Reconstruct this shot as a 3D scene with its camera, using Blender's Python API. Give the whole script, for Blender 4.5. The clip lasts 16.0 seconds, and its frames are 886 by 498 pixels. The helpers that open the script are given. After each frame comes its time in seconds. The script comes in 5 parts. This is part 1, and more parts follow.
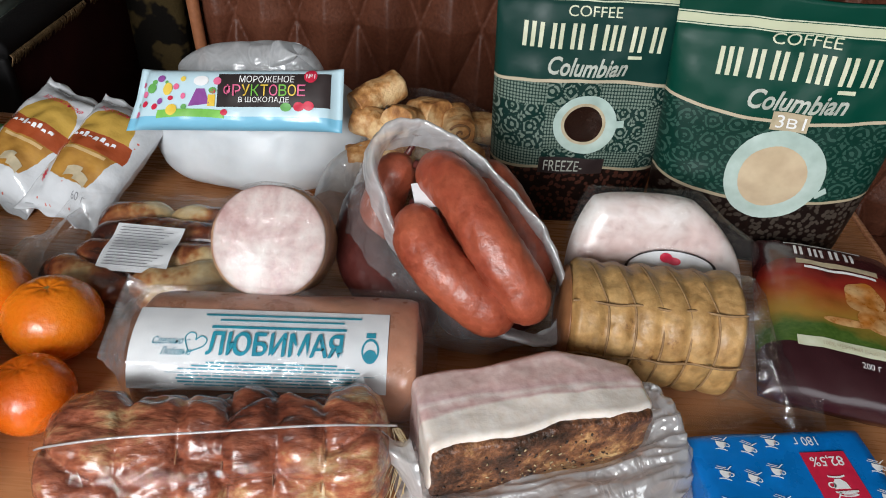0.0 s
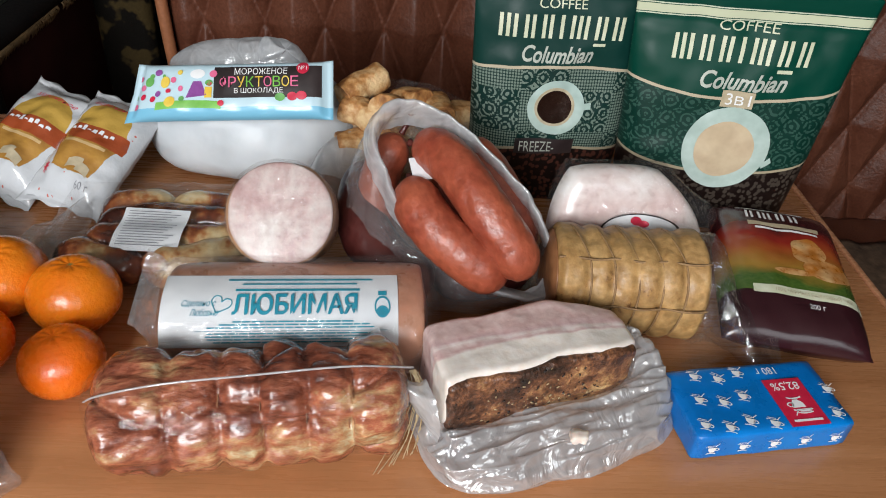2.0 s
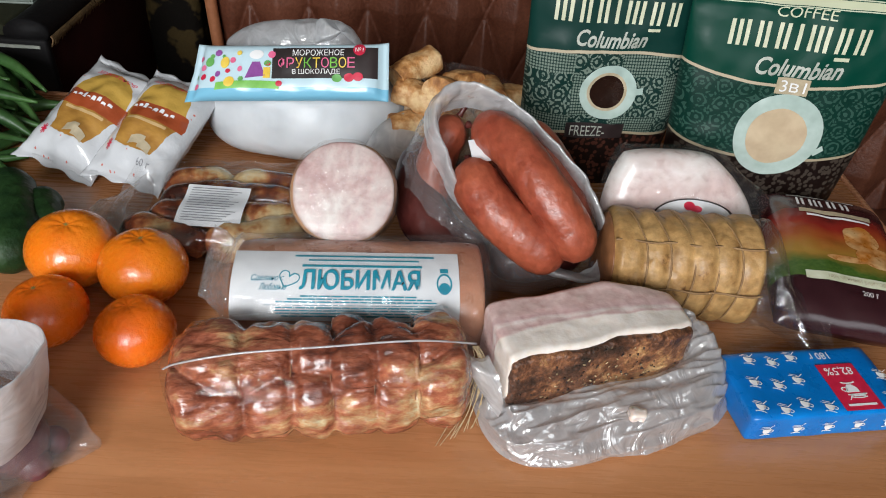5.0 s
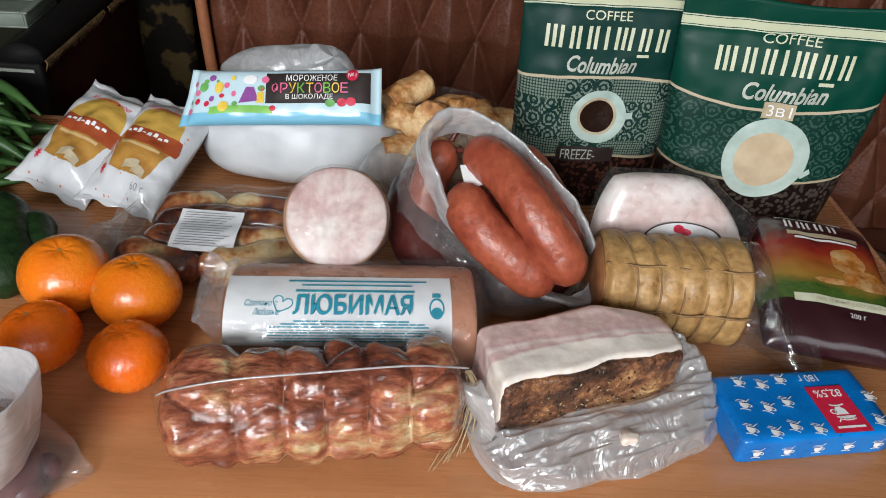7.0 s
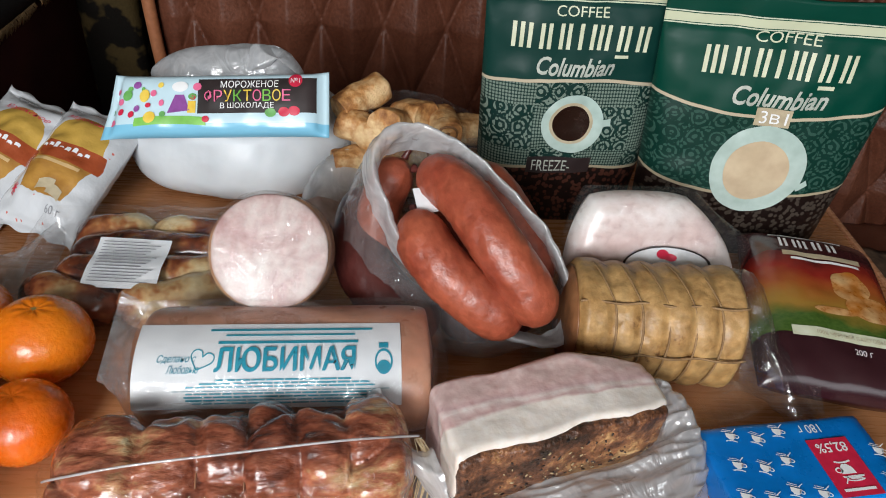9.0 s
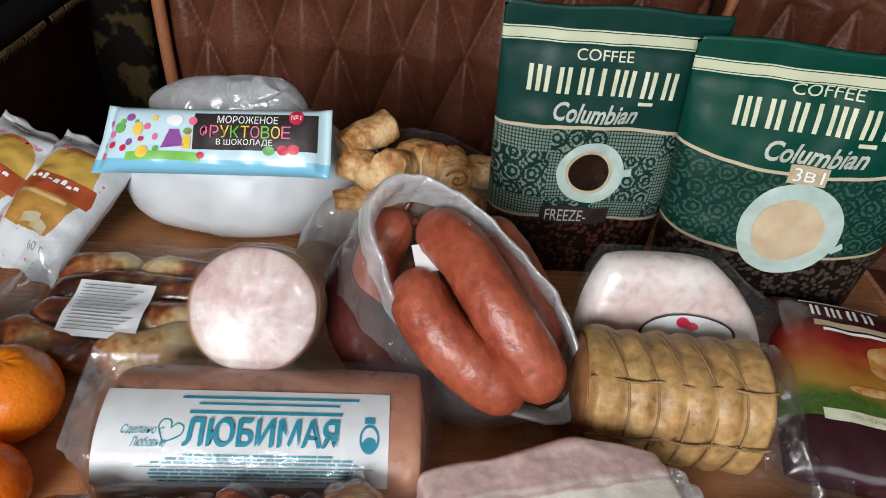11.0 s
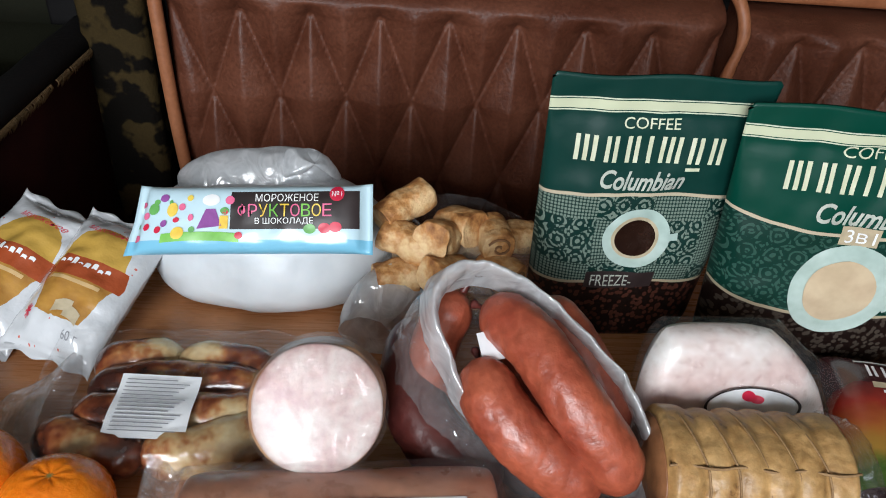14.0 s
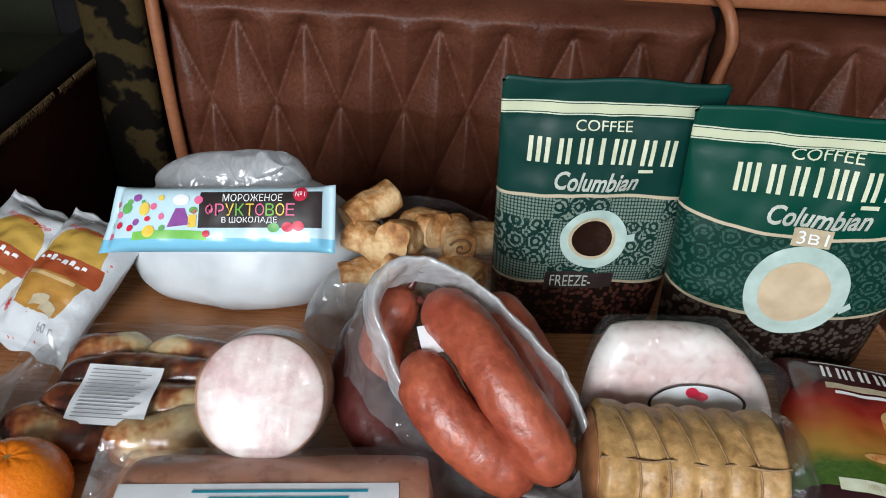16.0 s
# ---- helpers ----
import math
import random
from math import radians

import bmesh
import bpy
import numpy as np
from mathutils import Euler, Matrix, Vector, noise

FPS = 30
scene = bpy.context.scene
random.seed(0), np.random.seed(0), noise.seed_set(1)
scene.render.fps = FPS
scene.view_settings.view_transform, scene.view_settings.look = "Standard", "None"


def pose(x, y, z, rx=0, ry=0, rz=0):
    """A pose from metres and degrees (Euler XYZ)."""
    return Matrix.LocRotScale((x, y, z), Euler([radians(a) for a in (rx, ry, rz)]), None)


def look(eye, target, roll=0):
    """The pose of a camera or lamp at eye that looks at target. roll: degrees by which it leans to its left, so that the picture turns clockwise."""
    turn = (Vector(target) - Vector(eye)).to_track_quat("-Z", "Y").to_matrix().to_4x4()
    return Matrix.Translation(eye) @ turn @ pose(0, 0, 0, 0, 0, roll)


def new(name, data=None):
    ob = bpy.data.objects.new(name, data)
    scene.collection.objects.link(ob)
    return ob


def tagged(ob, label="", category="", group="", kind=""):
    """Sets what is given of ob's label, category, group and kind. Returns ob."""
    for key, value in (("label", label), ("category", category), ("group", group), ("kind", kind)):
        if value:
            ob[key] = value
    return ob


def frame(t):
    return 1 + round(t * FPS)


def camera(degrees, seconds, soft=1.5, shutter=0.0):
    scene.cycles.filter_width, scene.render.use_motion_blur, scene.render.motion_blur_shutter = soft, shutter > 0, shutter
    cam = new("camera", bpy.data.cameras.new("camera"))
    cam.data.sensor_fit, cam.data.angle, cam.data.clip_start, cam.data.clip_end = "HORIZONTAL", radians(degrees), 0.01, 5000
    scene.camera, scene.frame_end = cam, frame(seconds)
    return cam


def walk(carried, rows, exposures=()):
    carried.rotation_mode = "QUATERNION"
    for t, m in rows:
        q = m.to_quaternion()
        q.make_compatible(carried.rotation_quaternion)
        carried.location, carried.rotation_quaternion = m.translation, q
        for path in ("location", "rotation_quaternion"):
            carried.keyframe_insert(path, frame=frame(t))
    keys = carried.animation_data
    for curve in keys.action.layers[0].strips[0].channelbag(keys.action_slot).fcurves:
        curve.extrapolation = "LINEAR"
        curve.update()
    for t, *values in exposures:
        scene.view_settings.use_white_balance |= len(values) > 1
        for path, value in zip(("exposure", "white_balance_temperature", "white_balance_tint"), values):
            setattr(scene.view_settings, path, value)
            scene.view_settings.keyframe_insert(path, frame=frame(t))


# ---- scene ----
cam = camera(62.9, 16.0, soft=1.0)
PATH = [
    (0, (0.028, 0.043, 0.402), (0.001, 1.628, -0.817), 3.6),
    (0.5, (0.023, 0.031, 0.406), (0.037, 1.641, -0.78), 4.2),
    (1, (0.015, 0.012, 0.406), (0.068, 1.62, -0.781), 3.8),
    (1.5, (0.005, -0.008, 0.406), (0.093, 1.597, -0.783), 4.4),
    (2, (-0.008, -0.02, 0.404), (0.107, 1.587, -0.78), 4.6),
    (2.5, (-0.021, -0.023, 0.403), (0.096, 1.571, -0.798), 4.5),
    (3, (-0.031, -0.031, 0.402), (0.081, 1.561, -0.804), 4.8),
    (3.5, (-0.038, -0.033, 0.4), (0.048, 1.555, -0.813), 4.9),
    (4, (-0.042, -0.028, 0.401), (0.029, 1.556, -0.818), 5.0),
    (6.3, (-0.034, -0.037, 0.41), (0.03, 1.546, -0.81), 4.1),
    (6.5, (-0.04, -0.027, 0.409), (0.04, 1.569, -0.794), 4.6),
    (7, (-0.039, -0.032, 0.413), (0.043, 1.58, -0.768), 4.8),
    (7.5, (-0.036, -0.03, 0.408), (0.071, 1.575, -0.782), 4.7),
    (8, (-0.039, -0.015, 0.407), (0.088, 1.578, -0.796), 4.4),
    (8.5, (-0.032, 0.017, 0.402), (0.086, 1.602, -0.813), 4.8),
    (8.7, (-0.024, 0.032, 0.401), (0.102, 1.613, -0.817), 4.9),
    (10.8, (0.011, 0.093, 0.401), (0.057, 1.698, -0.792), 5.6),
    (11, (0.0, 0.101, 0.402), (0.066, 1.707, -0.788), 5.9),
    (11.5, (-0.038, 0.123, 0.408), (0.069, 1.722, -0.789), 5.6),
    (12, (-0.057, 0.138, 0.418), (0.081, 1.734, -0.78), 5.3),
    (12.5, (-0.068, 0.143, 0.422), (0.084, 1.752, -0.755), 5.0),
    (13, (-0.077, 0.141, 0.422), (0.1, 1.751, -0.751), 4.9),
    (13.5, (-0.077, 0.137, 0.421), (0.104, 1.755, -0.74), 4.8),
    (14, (-0.054, 0.137, 0.424), (0.06, 1.776, -0.716), 4.8),
    (14.5, (-0.03, 0.131, 0.426), (0.013, 1.78, -0.705), 4.1),
    (15, (-0.013, 0.125, 0.427), (0.001, 1.783, -0.692), 3.7),
    (15.5, (-0.005, 0.121, 0.428), (0.021, 1.767, -0.708), 3.5),
    (16, (0.001, 0.118, 0.429), (0.037, 1.775, -0.692), 3.6),
]
# the clip's camera brightens and cools a little once it looks up at the sofa
walk(cam, [(t, look(eye, target, roll)) for t, eye, target, roll in PATH], ((0, 0.0, 6500, 10), (11, 0.02, 6500, 10), (12, 0.12, 6500, 10), (13, 0.10, 6450, 10), (14, 0.14, 6250, 9), (16, 0.16, 6200, 8)))

# ---------------------------------------------------------------- light
world = bpy.data.worlds.new("world")
scene.world = world
world.use_nodes = True
_wn = world.node_tree.nodes
_sky = _wn.new("ShaderNodeTexSky")
_sky.sky_type, _sky.sun_disc = "NISHITA", False
_sky.sun_elevation, _sky.sun_rotation = radians(28), radians(200)
world.node_tree.links.new(_sky.outputs[0], _wn["Background"].inputs[0])
_wn["Background"].inputs[1].default_value = 0.06


def area_lamp(name, eye, target, w, h, power, color):
    d = bpy.data.lights.new(name, "AREA")
    d.shape, d.size, d.size_y, d.energy, d.color = "RECTANGLE", w, h, power, color
    ob = new(name, d)
    ob.matrix_world = look(eye, target)
    return ob


# daylight through the window at the left behind the camera, and less through the other one
area_lamp("window_daylight", (-0.56, -1.44, 0.90), (0.08, 0.40, 0.03), 0.80, 0.80, 55, (0.95, 0.98, 1.0))
area_lamp("window_daylight", (0.72, -1.44, 0.98), (0.15, 0.40, 0.05), 0.80, 0.98, 7, (0.93, 0.98, 1.0))


# ---------------------------------------------------------------- materials
def mat(name, c1, c2=None, scale=30.0, rough=0.5, bump=0.1, bscale=None, metal=0.0, coat=0.0, sss=0.0, detail=4.0, spec=0.5, lo=0.35, hi=0.65, wear=0.1, stops=(), grit=0.5):
    """Two colours mixed by noise at one size, mottled at another, with relief."""
    m = bpy.data.materials.new(name)
    m.use_nodes = True
    nt = m.node_tree
    b = nt.nodes["Principled BSDF"]
    N, L = nt.nodes.new, nt.links.new
    tc = N("ShaderNodeTexCoord")
    n1 = N("ShaderNodeTexNoise")
    n1.inputs["Scale"].default_value, n1.inputs["Detail"].default_value, n1.inputs["Roughness"].default_value = scale, detail, grit
    L(tc.outputs["Object"], n1.inputs["Vector"])
    r = N("ShaderNodeValToRGB")
    r.color_ramp.elements[0].position, r.color_ramp.elements[1].position = lo, hi
    r.color_ramp.elements[0].color, r.color_ramp.elements[1].color = (*c1, 1), (*(c2 or c1), 1)
    if stops:
        ce = r.color_ramp.elements
        ce[0].position, ce[0].color = stops[0][0], (*stops[0][1], 1)
        ce[1].position, ce[1].color = stops[-1][0], (*stops[-1][1], 1)
        for pos, col in stops[1:-1]:
            ce.new(pos).color = (*col, 1)
    L(n1.outputs["Fac"], r.inputs[0])
    n2 = N("ShaderNodeTexNoise")
    n2.inputs["Scale"].default_value, n2.inputs["Detail"].default_value = bscale or scale * 4, 6
    L(tc.outputs["Object"], n2.inputs["Vector"])
    mx = N("ShaderNodeMix")
    mx.data_type, mx.blend_type = "RGBA", "OVERLAY"
    mx.inputs[0].default_value = wear * 3
    L(r.outputs[0], mx.inputs[6])
    L(n2.outputs["Fac"], mx.inputs[7])
    L(mx.outputs[2], b.inputs["Base Color"])
    mr = N("ShaderNodeMapRange")
    mr.inputs[3].default_value, mr.inputs[4].default_value = max(rough - 0.12, 0.03), min(rough + 0.12, 1)
    L(n2.outputs["Fac"], mr.inputs[0])
    L(mr.outputs[0], b.inputs["Roughness"])
    bp = N("ShaderNodeBump")
    bp.inputs["Strength"].default_value, bp.inputs["Distance"].default_value = bump, 0.002
    L(n2.outputs["Fac"], bp.inputs["Height"])
    L(bp.outputs[0], b.inputs["Normal"])
    b.inputs["Metallic"].default_value = metal
    b.inputs["Coat Weight"].default_value = coat
    b.inputs["Coat Roughness"].default_value = 0.12
    b.inputs["Specular IOR Level"].default_value = spec
    if sss:
        b.inputs["Subsurface Weight"].default_value = sss
        b.inputs["Subsurface Radius"].default_value = (0.006, 0.003, 0.002)
        b.inputs["Subsurface Scale"].default_value = 1.0
    return m


def film(name, clear=0.75, tint=(1, 1, 1), milk=0.08, rough=0.12, bump=0.5, scale=60.0, gloss=0.14):
    """Thin clear plastic: mostly lets light through, shines, and is a little milky."""
    m = bpy.data.materials.new(name)
    m.use_nodes = True
    nt = m.node_tree
    nt.nodes.remove(nt.nodes["Principled BSDF"])
    out = nt.nodes["Material Output"]
    N, L = nt.nodes.new, nt.links.new
    tc = N("ShaderNodeTexCoord")
    n = N("ShaderNodeTexNoise")
    n.inputs["Scale"].default_value, n.inputs["Detail"].default_value, n.inputs["Distortion"].default_value = scale, 2.5, 2.6
    mp = N("ShaderNodeMapping")
    mp.inputs["Scale"].default_value, mp.inputs["Rotation"].default_value = (1, 0.45, 1), (0.3, 0.2, 0.6)
    L(tc.outputs["Object"], mp.inputs["Vector"])
    L(mp.outputs[0], n.inputs["Vector"])
    bp = N("ShaderNodeBump")
    bp.inputs["Strength"].default_value, bp.inputs["Distance"].default_value = bump, 0.004
    L(n.outputs["Fac"], bp.inputs["Height"])
    t, g, d, tl = N("ShaderNodeBsdfTransparent"), N("ShaderNodeBsdfGlossy"), N("ShaderNodeBsdfDiffuse"), N("ShaderNodeBsdfTranslucent")
    t.inputs[0].default_value = (*tint, 1)
    g.inputs["Roughness"].default_value = rough
    for s in (d, tl):
        s.inputs[0].default_value = (0.85, 0.86, 0.88, 1)
    for s in (g, d):
        L(bp.outputs[0], s.inputs["Normal"])
    ad = N("ShaderNodeMixShader")
    ad.inputs[0].default_value = 0.4
    L(d.outputs[0], ad.inputs[1])
    L(tl.outputs[0], ad.inputs[2])
    fr = N("ShaderNodeLayerWeight")
    fr.inputs["Blend"].default_value = 0.35
    L(bp.outputs[0], fr.inputs["Normal"])
    pw = N("ShaderNodeMath")
    pw.operation = "POWER"
    pw.inputs[1].default_value = 3.0
    L(fr.outputs["Facing"], pw.inputs[0])
    gm = N("ShaderNodeMath")
    gm.operation = "MULTIPLY_ADD"
    gm.inputs[1].default_value, gm.inputs[2].default_value = 0.35, gloss * 0.5
    gm.use_clamp = True
    L(pw.outputs[0], gm.inputs[0])
    m1, m2 = N("ShaderNodeMixShader"), N("ShaderNodeMixShader")
    vr = N("ShaderNodeMapRange")
    vr.inputs[1].default_value, vr.inputs[2].default_value = 0.35, 0.75
    vr.inputs[3].default_value, vr.inputs[4].default_value = milk * 0.85, milk * 1.2
    L(n.outputs["Fac"], vr.inputs[0])
    L(vr.outputs[0], m1.inputs[0])
    L(t.outputs[0], m1.inputs[1])
    L(ad.outputs[0], m1.inputs[2])
    L(gm.outputs[0], m2.inputs[0])
    L(m1.outputs[0], m2.inputs[1])
    L(g.outputs[0], m2.inputs[2])
    L(m2.outputs[0], out.inputs[0])
    return m


def wood(name, c1, c2, rough=0.28, along="x", wear=0.08):
    m = mat(name, c1, c2, 6, rough, 0.03, 60, coat=0.05, wear=wear)
    nt = m.node_tree
    tc = nt.nodes["Texture Coordinate"]
    mp = nt.nodes.new("ShaderNodeMapping")
    mp.inputs["Scale"].default_value = (0.35, 5, 5) if along == "x" else (5, 0.35, 5)
    nt.links.new(tc.outputs["Object"], mp.inputs["Vector"])
    for n in nt.nodes:
        if n.type == "TEX_NOISE":
            nt.links.new(mp.outputs[0], n.inputs["Vector"])
            n.inputs["Distortion"].default_value = 0.6
    return m


def grained(*a, stretch=(0.3, 1.6, 1.2), lean=0.0, **k):
    """Like mat, its mottling drawn out along x, or along a slant."""
    m = mat(*a, **k)
    nt = m.node_tree
    mp = nt.nodes.new("ShaderNodeMapping")
    mp.inputs["Scale"].default_value, mp.inputs["Rotation"].default_value = stretch, (0, lean, 0)
    nt.links.new(nt.nodes["Texture Coordinate"].outputs["Object"], mp.inputs["Vector"])
    for n in nt.nodes:
        if n.type == "TEX_NOISE":
            nt.links.new(mp.outputs[0], n.inputs["Vector"])
    return m


M_table = wood("table_laminate", (0.43, 0.178, 0.071), (0.53, 0.233, 0.10), wear=0.03)
M_edge = wood("table_edge_band", (0.45, 0.2, 0.1), (0.55, 0.26, 0.14))
M_leather = mat("brown_leather", (0.096, 0.029, 0.015), (0.150, 0.052, 0.029), 14, 0.46, 0.5, 200, spec=0.3, wear=0.16)
M_trim = mat("orange_leather_trim", (0.31, 0.105, 0.042), (0.38, 0.145, 0.065), 15, 0.5, 0.2, 150)
M_maroon = mat("maroon_cloth", (0.016, 0.003, 0.003), (0.026, 0.005, 0.004), 12, 0.8, 0.3, 400, spec=0.1)
M_black = mat("black_vinyl", (0.005, 0.0045, 0.005), (0.009, 0.008, 0.008), 10, 0.65, 0.2, 200, spec=0.15)
M_olive = mat("olive_cloth", (0.017, 0.018, 0.010), (0.025, 0.026, 0.015), 8, 0.85, 0.3, 300, spec=0.1)
M_tray = mat("grey_green_plastic", (0.15, 0.18, 0.155), (0.19, 0.22, 0.19), 10, 0.4, 0.1)
M_gold = mat("worn_gold_fringe", (0.09, 0.05, 0.018), (0.17, 0.10, 0.04), 60, 0.75, 0.3)
M_wall = mat("olive_wallpaper", (0.017, 0.018, 0.011), (0.024, 0.025, 0.015), 5, 0.85, 0.2, 120, spec=0.2)
M_ceiling = mat("ceiling_paint", (0.33, 0.31, 0.28), (0.38, 0.36, 0.33), 3, 0.9, 0.1)
M_floor = wood("floor_boards", (0.2, 0.1, 0.05), (0.28, 0.15, 0.08), 0.4)
M_frame = mat("white_window_paint", (0.78, 0.78, 0.76), (0.82, 0.82, 0.8), 8, 0.4, 0.1)
M_orange = mat("mandarin_peel", (0.80, 0.165, 0.006), (0.95, 0.27, 0.014), 12, 0.27, 0.35, 260, sss=0.12, coat=0.4, wear=0.03)
M_orange_red = mat("deep_mandarin_peel", (0.82, 0.125, 0.005), (0.93, 0.19, 0.010), 12, 0.27, 0.35, 260, sss=0.12, coat=0.4, wear=0.03)
M_calyx = mat("dry_calyx", (0.2, 0.2, 0.05), (0.3, 0.22, 0.08), 200, 0.8)
M_film = film("clear_film", milk=0.03, rough=0.06, bump=0.6, scale=50, gloss=0.2)
M_tight = film("tight_clear_film", milk=0.006, rough=0.05, bump=0.36, scale=38, gloss=0.07)
M_wrap = film("crinkled_wrap_film", milk=0.005, rough=0.04, bump=1.0, scale=26, gloss=0.035)
M_bag = film("milky_bag_film", milk=0.15, rough=0.08, bump=0.9, scale=42, gloss=0.34)
M_ham_film = film("crinkled_ham_film", milk=0.02, rough=0.07, bump=0.7, scale=34, gloss=0.03)
M_loaf_film = film("creased_sausage_film", milk=0.035, rough=0.09, bump=0.8, scale=34, gloss=0.06)
M_bag_white = film("crumpled_white_film", milk=0.47, rough=0.09, bump=0.9, scale=42, gloss=0.46)
M_thin = film("thin_bag_film", milk=0.12, rough=0.09, bump=0.5, scale=40, gloss=0.12)
M_bag_thick = film("white_bag_film", milk=0.6, rough=0.15, bump=0.5, scale=44, gloss=0.34)
M_flour = mat("white_packing_bag", (0.50, 0.52, 0.54), (0.60, 0.62, 0.64), 9, 0.40, 0.5, 26, sss=0.04)
M_sausage = mat("smoked_sausage_skin", (0.25, 0.045, 0.022), (0.37, 0.088, 0.043), 24, 0.40, 0.45, 150, coat=0.06, sss=0.03, wear=0.16, grit=0.65)
# dark skin for knots; also paints shade on sausages low in the bag
M_sausage_dark_shaded = mat("dark_and_shaded_sausage_skin", (0.050, 0.010, 0.009), (0.085, 0.018, 0.014), 22, 0.35, 0.3, 120)
M_hamface = mat("marbled_ham_face", (0.62, 0.36, 0.34), None, 34, 0.48, 0.25, 150, sss=0.05, coat=0.04, detail=8, wear=0.1, grit=0.62, stops=((0.36, (0.37, 0.21, 0.20)), (0.46, (0.46, 0.32, 0.30)), (0.54, (0.52, 0.41, 0.385)), (0.64, (0.57, 0.51, 0.475))))
M_hamskin = mat("ham_skin", (0.3, 0.14, 0.07), (0.45, 0.25, 0.13), 25, 0.35, 0.3, coat=0.3)
M_loaf = mat("boiled_sausage_skin", (0.40, 0.17, 0.10), (0.53, 0.26, 0.16), 18, 0.3, 0.2, 90, sss=0.06, coat=0.25, wear=0.15)
M_label = mat("white_paper_label", (0.66, 0.67, 0.69), (0.73, 0.74, 0.75), 20, 0.4, 0.05)
M_teal = mat("teal_ink", (0.0, 0.22, 0.32), (0.0, 0.27, 0.37), 40, 0.4, 0.02)
M_pork = grained("smoked_pork", (0.2, 0.04, 0.02), None, 22, 0.22, 1.0, 150, coat=0.5, sss=0.0, wear=0.25, grit=0.74, detail=10, stops=((0.36, (0.060, 0.015, 0.009)), (0.44, (0.186, 0.048, 0.024)), (0.52, (0.328, 0.102, 0.053)), (0.59, (0.437, 0.241, 0.113)), (0.68, (0.546, 0.516, 0.319)), (0.78, (0.328, 0.229, 0.067))), stretch=(0.6, 1.3, 1.3), lean=0.6)
M_twine = mat("twine", (0.34, 0.24, 0.13), (0.48, 0.37, 0.22), 200, 0.85, 0.4)
M_net = mat("net_string", (0.2, 0.11, 0.045), (0.3, 0.18, 0.08), 120, 0.7, 0.4)
M_roast = mat("boiled_pork_rind", (0.3, 0.2, 0.08), None, 46, 0.45, 0.5, 150, sss=0.03, wear=0.2, grit=0.7, detail=8, stops=((0.33, (0.096, 0.038, 0.013)), (0.40, (0.320, 0.171, 0.058)), (0.62, (0.461, 0.279, 0.111))))
M_roast_end = mat("roast_end", (0.13, 0.05, 0.02), (0.24, 0.10, 0.04), 30, 0.45, 0.4)
M_fat = grained("white_fat", (0.70, 0.58, 0.50), (0.82, 0.74, 0.68), 55, 0.3, 0.2, 140, sss=0.2)
M_rind = mat("peppered_rind", (0.02, 0.01, 0.01), None, 10, 0.4, 1.0, 300, detail=14, grit=0.82, coat=0.25, wear=0.3, stops=((0.39499999999999996, (0.014, 0.011, 0.007)), (0.45499999999999996, (0.081, 0.033, 0.018)), (0.505, (0.230, 0.093, 0.042)), (0.5549999999999999, (0.405, 0.217, 0.090)), (0.645, (0.621, 0.450, 0.225))))
M_belly = mat("layered_pork_belly", (0.5, 0.25, 0.22), None, 40, 0.33, 0.2, 170, sss=0.06, coat=0.15, wear=0.15, stops=((0.0, (0.78, 0.70, 0.63)), (0.30, (0.80, 0.72, 0.65)), (0.35, (0.60, 0.40, 0.38)), (0.41, (0.72, 0.60, 0.56)), (0.48, (0.58, 0.38, 0.37)), (0.60, (0.66, 0.46, 0.43)), (0.75, (0.60, 0.42, 0.39)), (0.9, (0.66, 0.47, 0.44)), (1.0, (0.45, 0.26, 0.22))))
_nt = M_belly.node_tree
_ramp = next(n for n in _nt.nodes if n.type == "VALTORGB")
_mapped, _noise = _nt.nodes.new("ShaderNodeMapping"), next(n for n in _nt.nodes if n.type == "TEX_NOISE")
_mapped.inputs["Scale"].default_value = (0.35, 1.2, 1.0)
_nt.links.new(_nt.nodes["Texture Coordinate"].outputs["Object"], _mapped.inputs["Vector"])
_nt.links.new(_mapped.outputs[0], _noise.inputs["Vector"])
_sep, _lay, _sum = _nt.nodes.new("ShaderNodeSeparateXYZ"), _nt.nodes.new("ShaderNodeMapRange"), _nt.nodes.new("ShaderNodeMath")
_nt.links.new(_nt.nodes["Texture Coordinate"].outputs["Object"], _sep.inputs[0])
_nt.links.new(_sep.outputs[1], _lay.inputs[0])
_lay.inputs[1].default_value, _lay.inputs[2].default_value = -0.034, 0.026
_lay.inputs[3].default_value, _lay.inputs[4].default_value = -0.50, 0.78
_sum.operation = "MULTIPLY_ADD"
_sum.inputs[1].default_value = 0.42
_nt.links.new(_noise.outputs["Fac"], _sum.inputs[0])
_nt.links.new(_lay.outputs[0], _sum.inputs[2])
_nt.links.new(_sum.outputs[0], _ramp.inputs[0])
M_slice = mat("pale_ham_cut", (0.56, 0.40, 0.375), (0.72, 0.68, 0.65), 15, 0.3, 0.2, 130, sss=0.05, coat=0.2, wear=0.12)
M_fried = mat("fried_sausage", (0.2, 0.1, 0.04), None, 17, 0.22, 0.6, 120, coat=0.5, grit=0.62, wear=0.15, stops=((0.38, (0.040, 0.010, 0.006)), (0.46, (0.15, 0.036, 0.014)), (0.52, (0.34, 0.13, 0.045)), (0.57, (0.52, 0.34, 0.16)), (0.64, (0.60, 0.47, 0.27))))
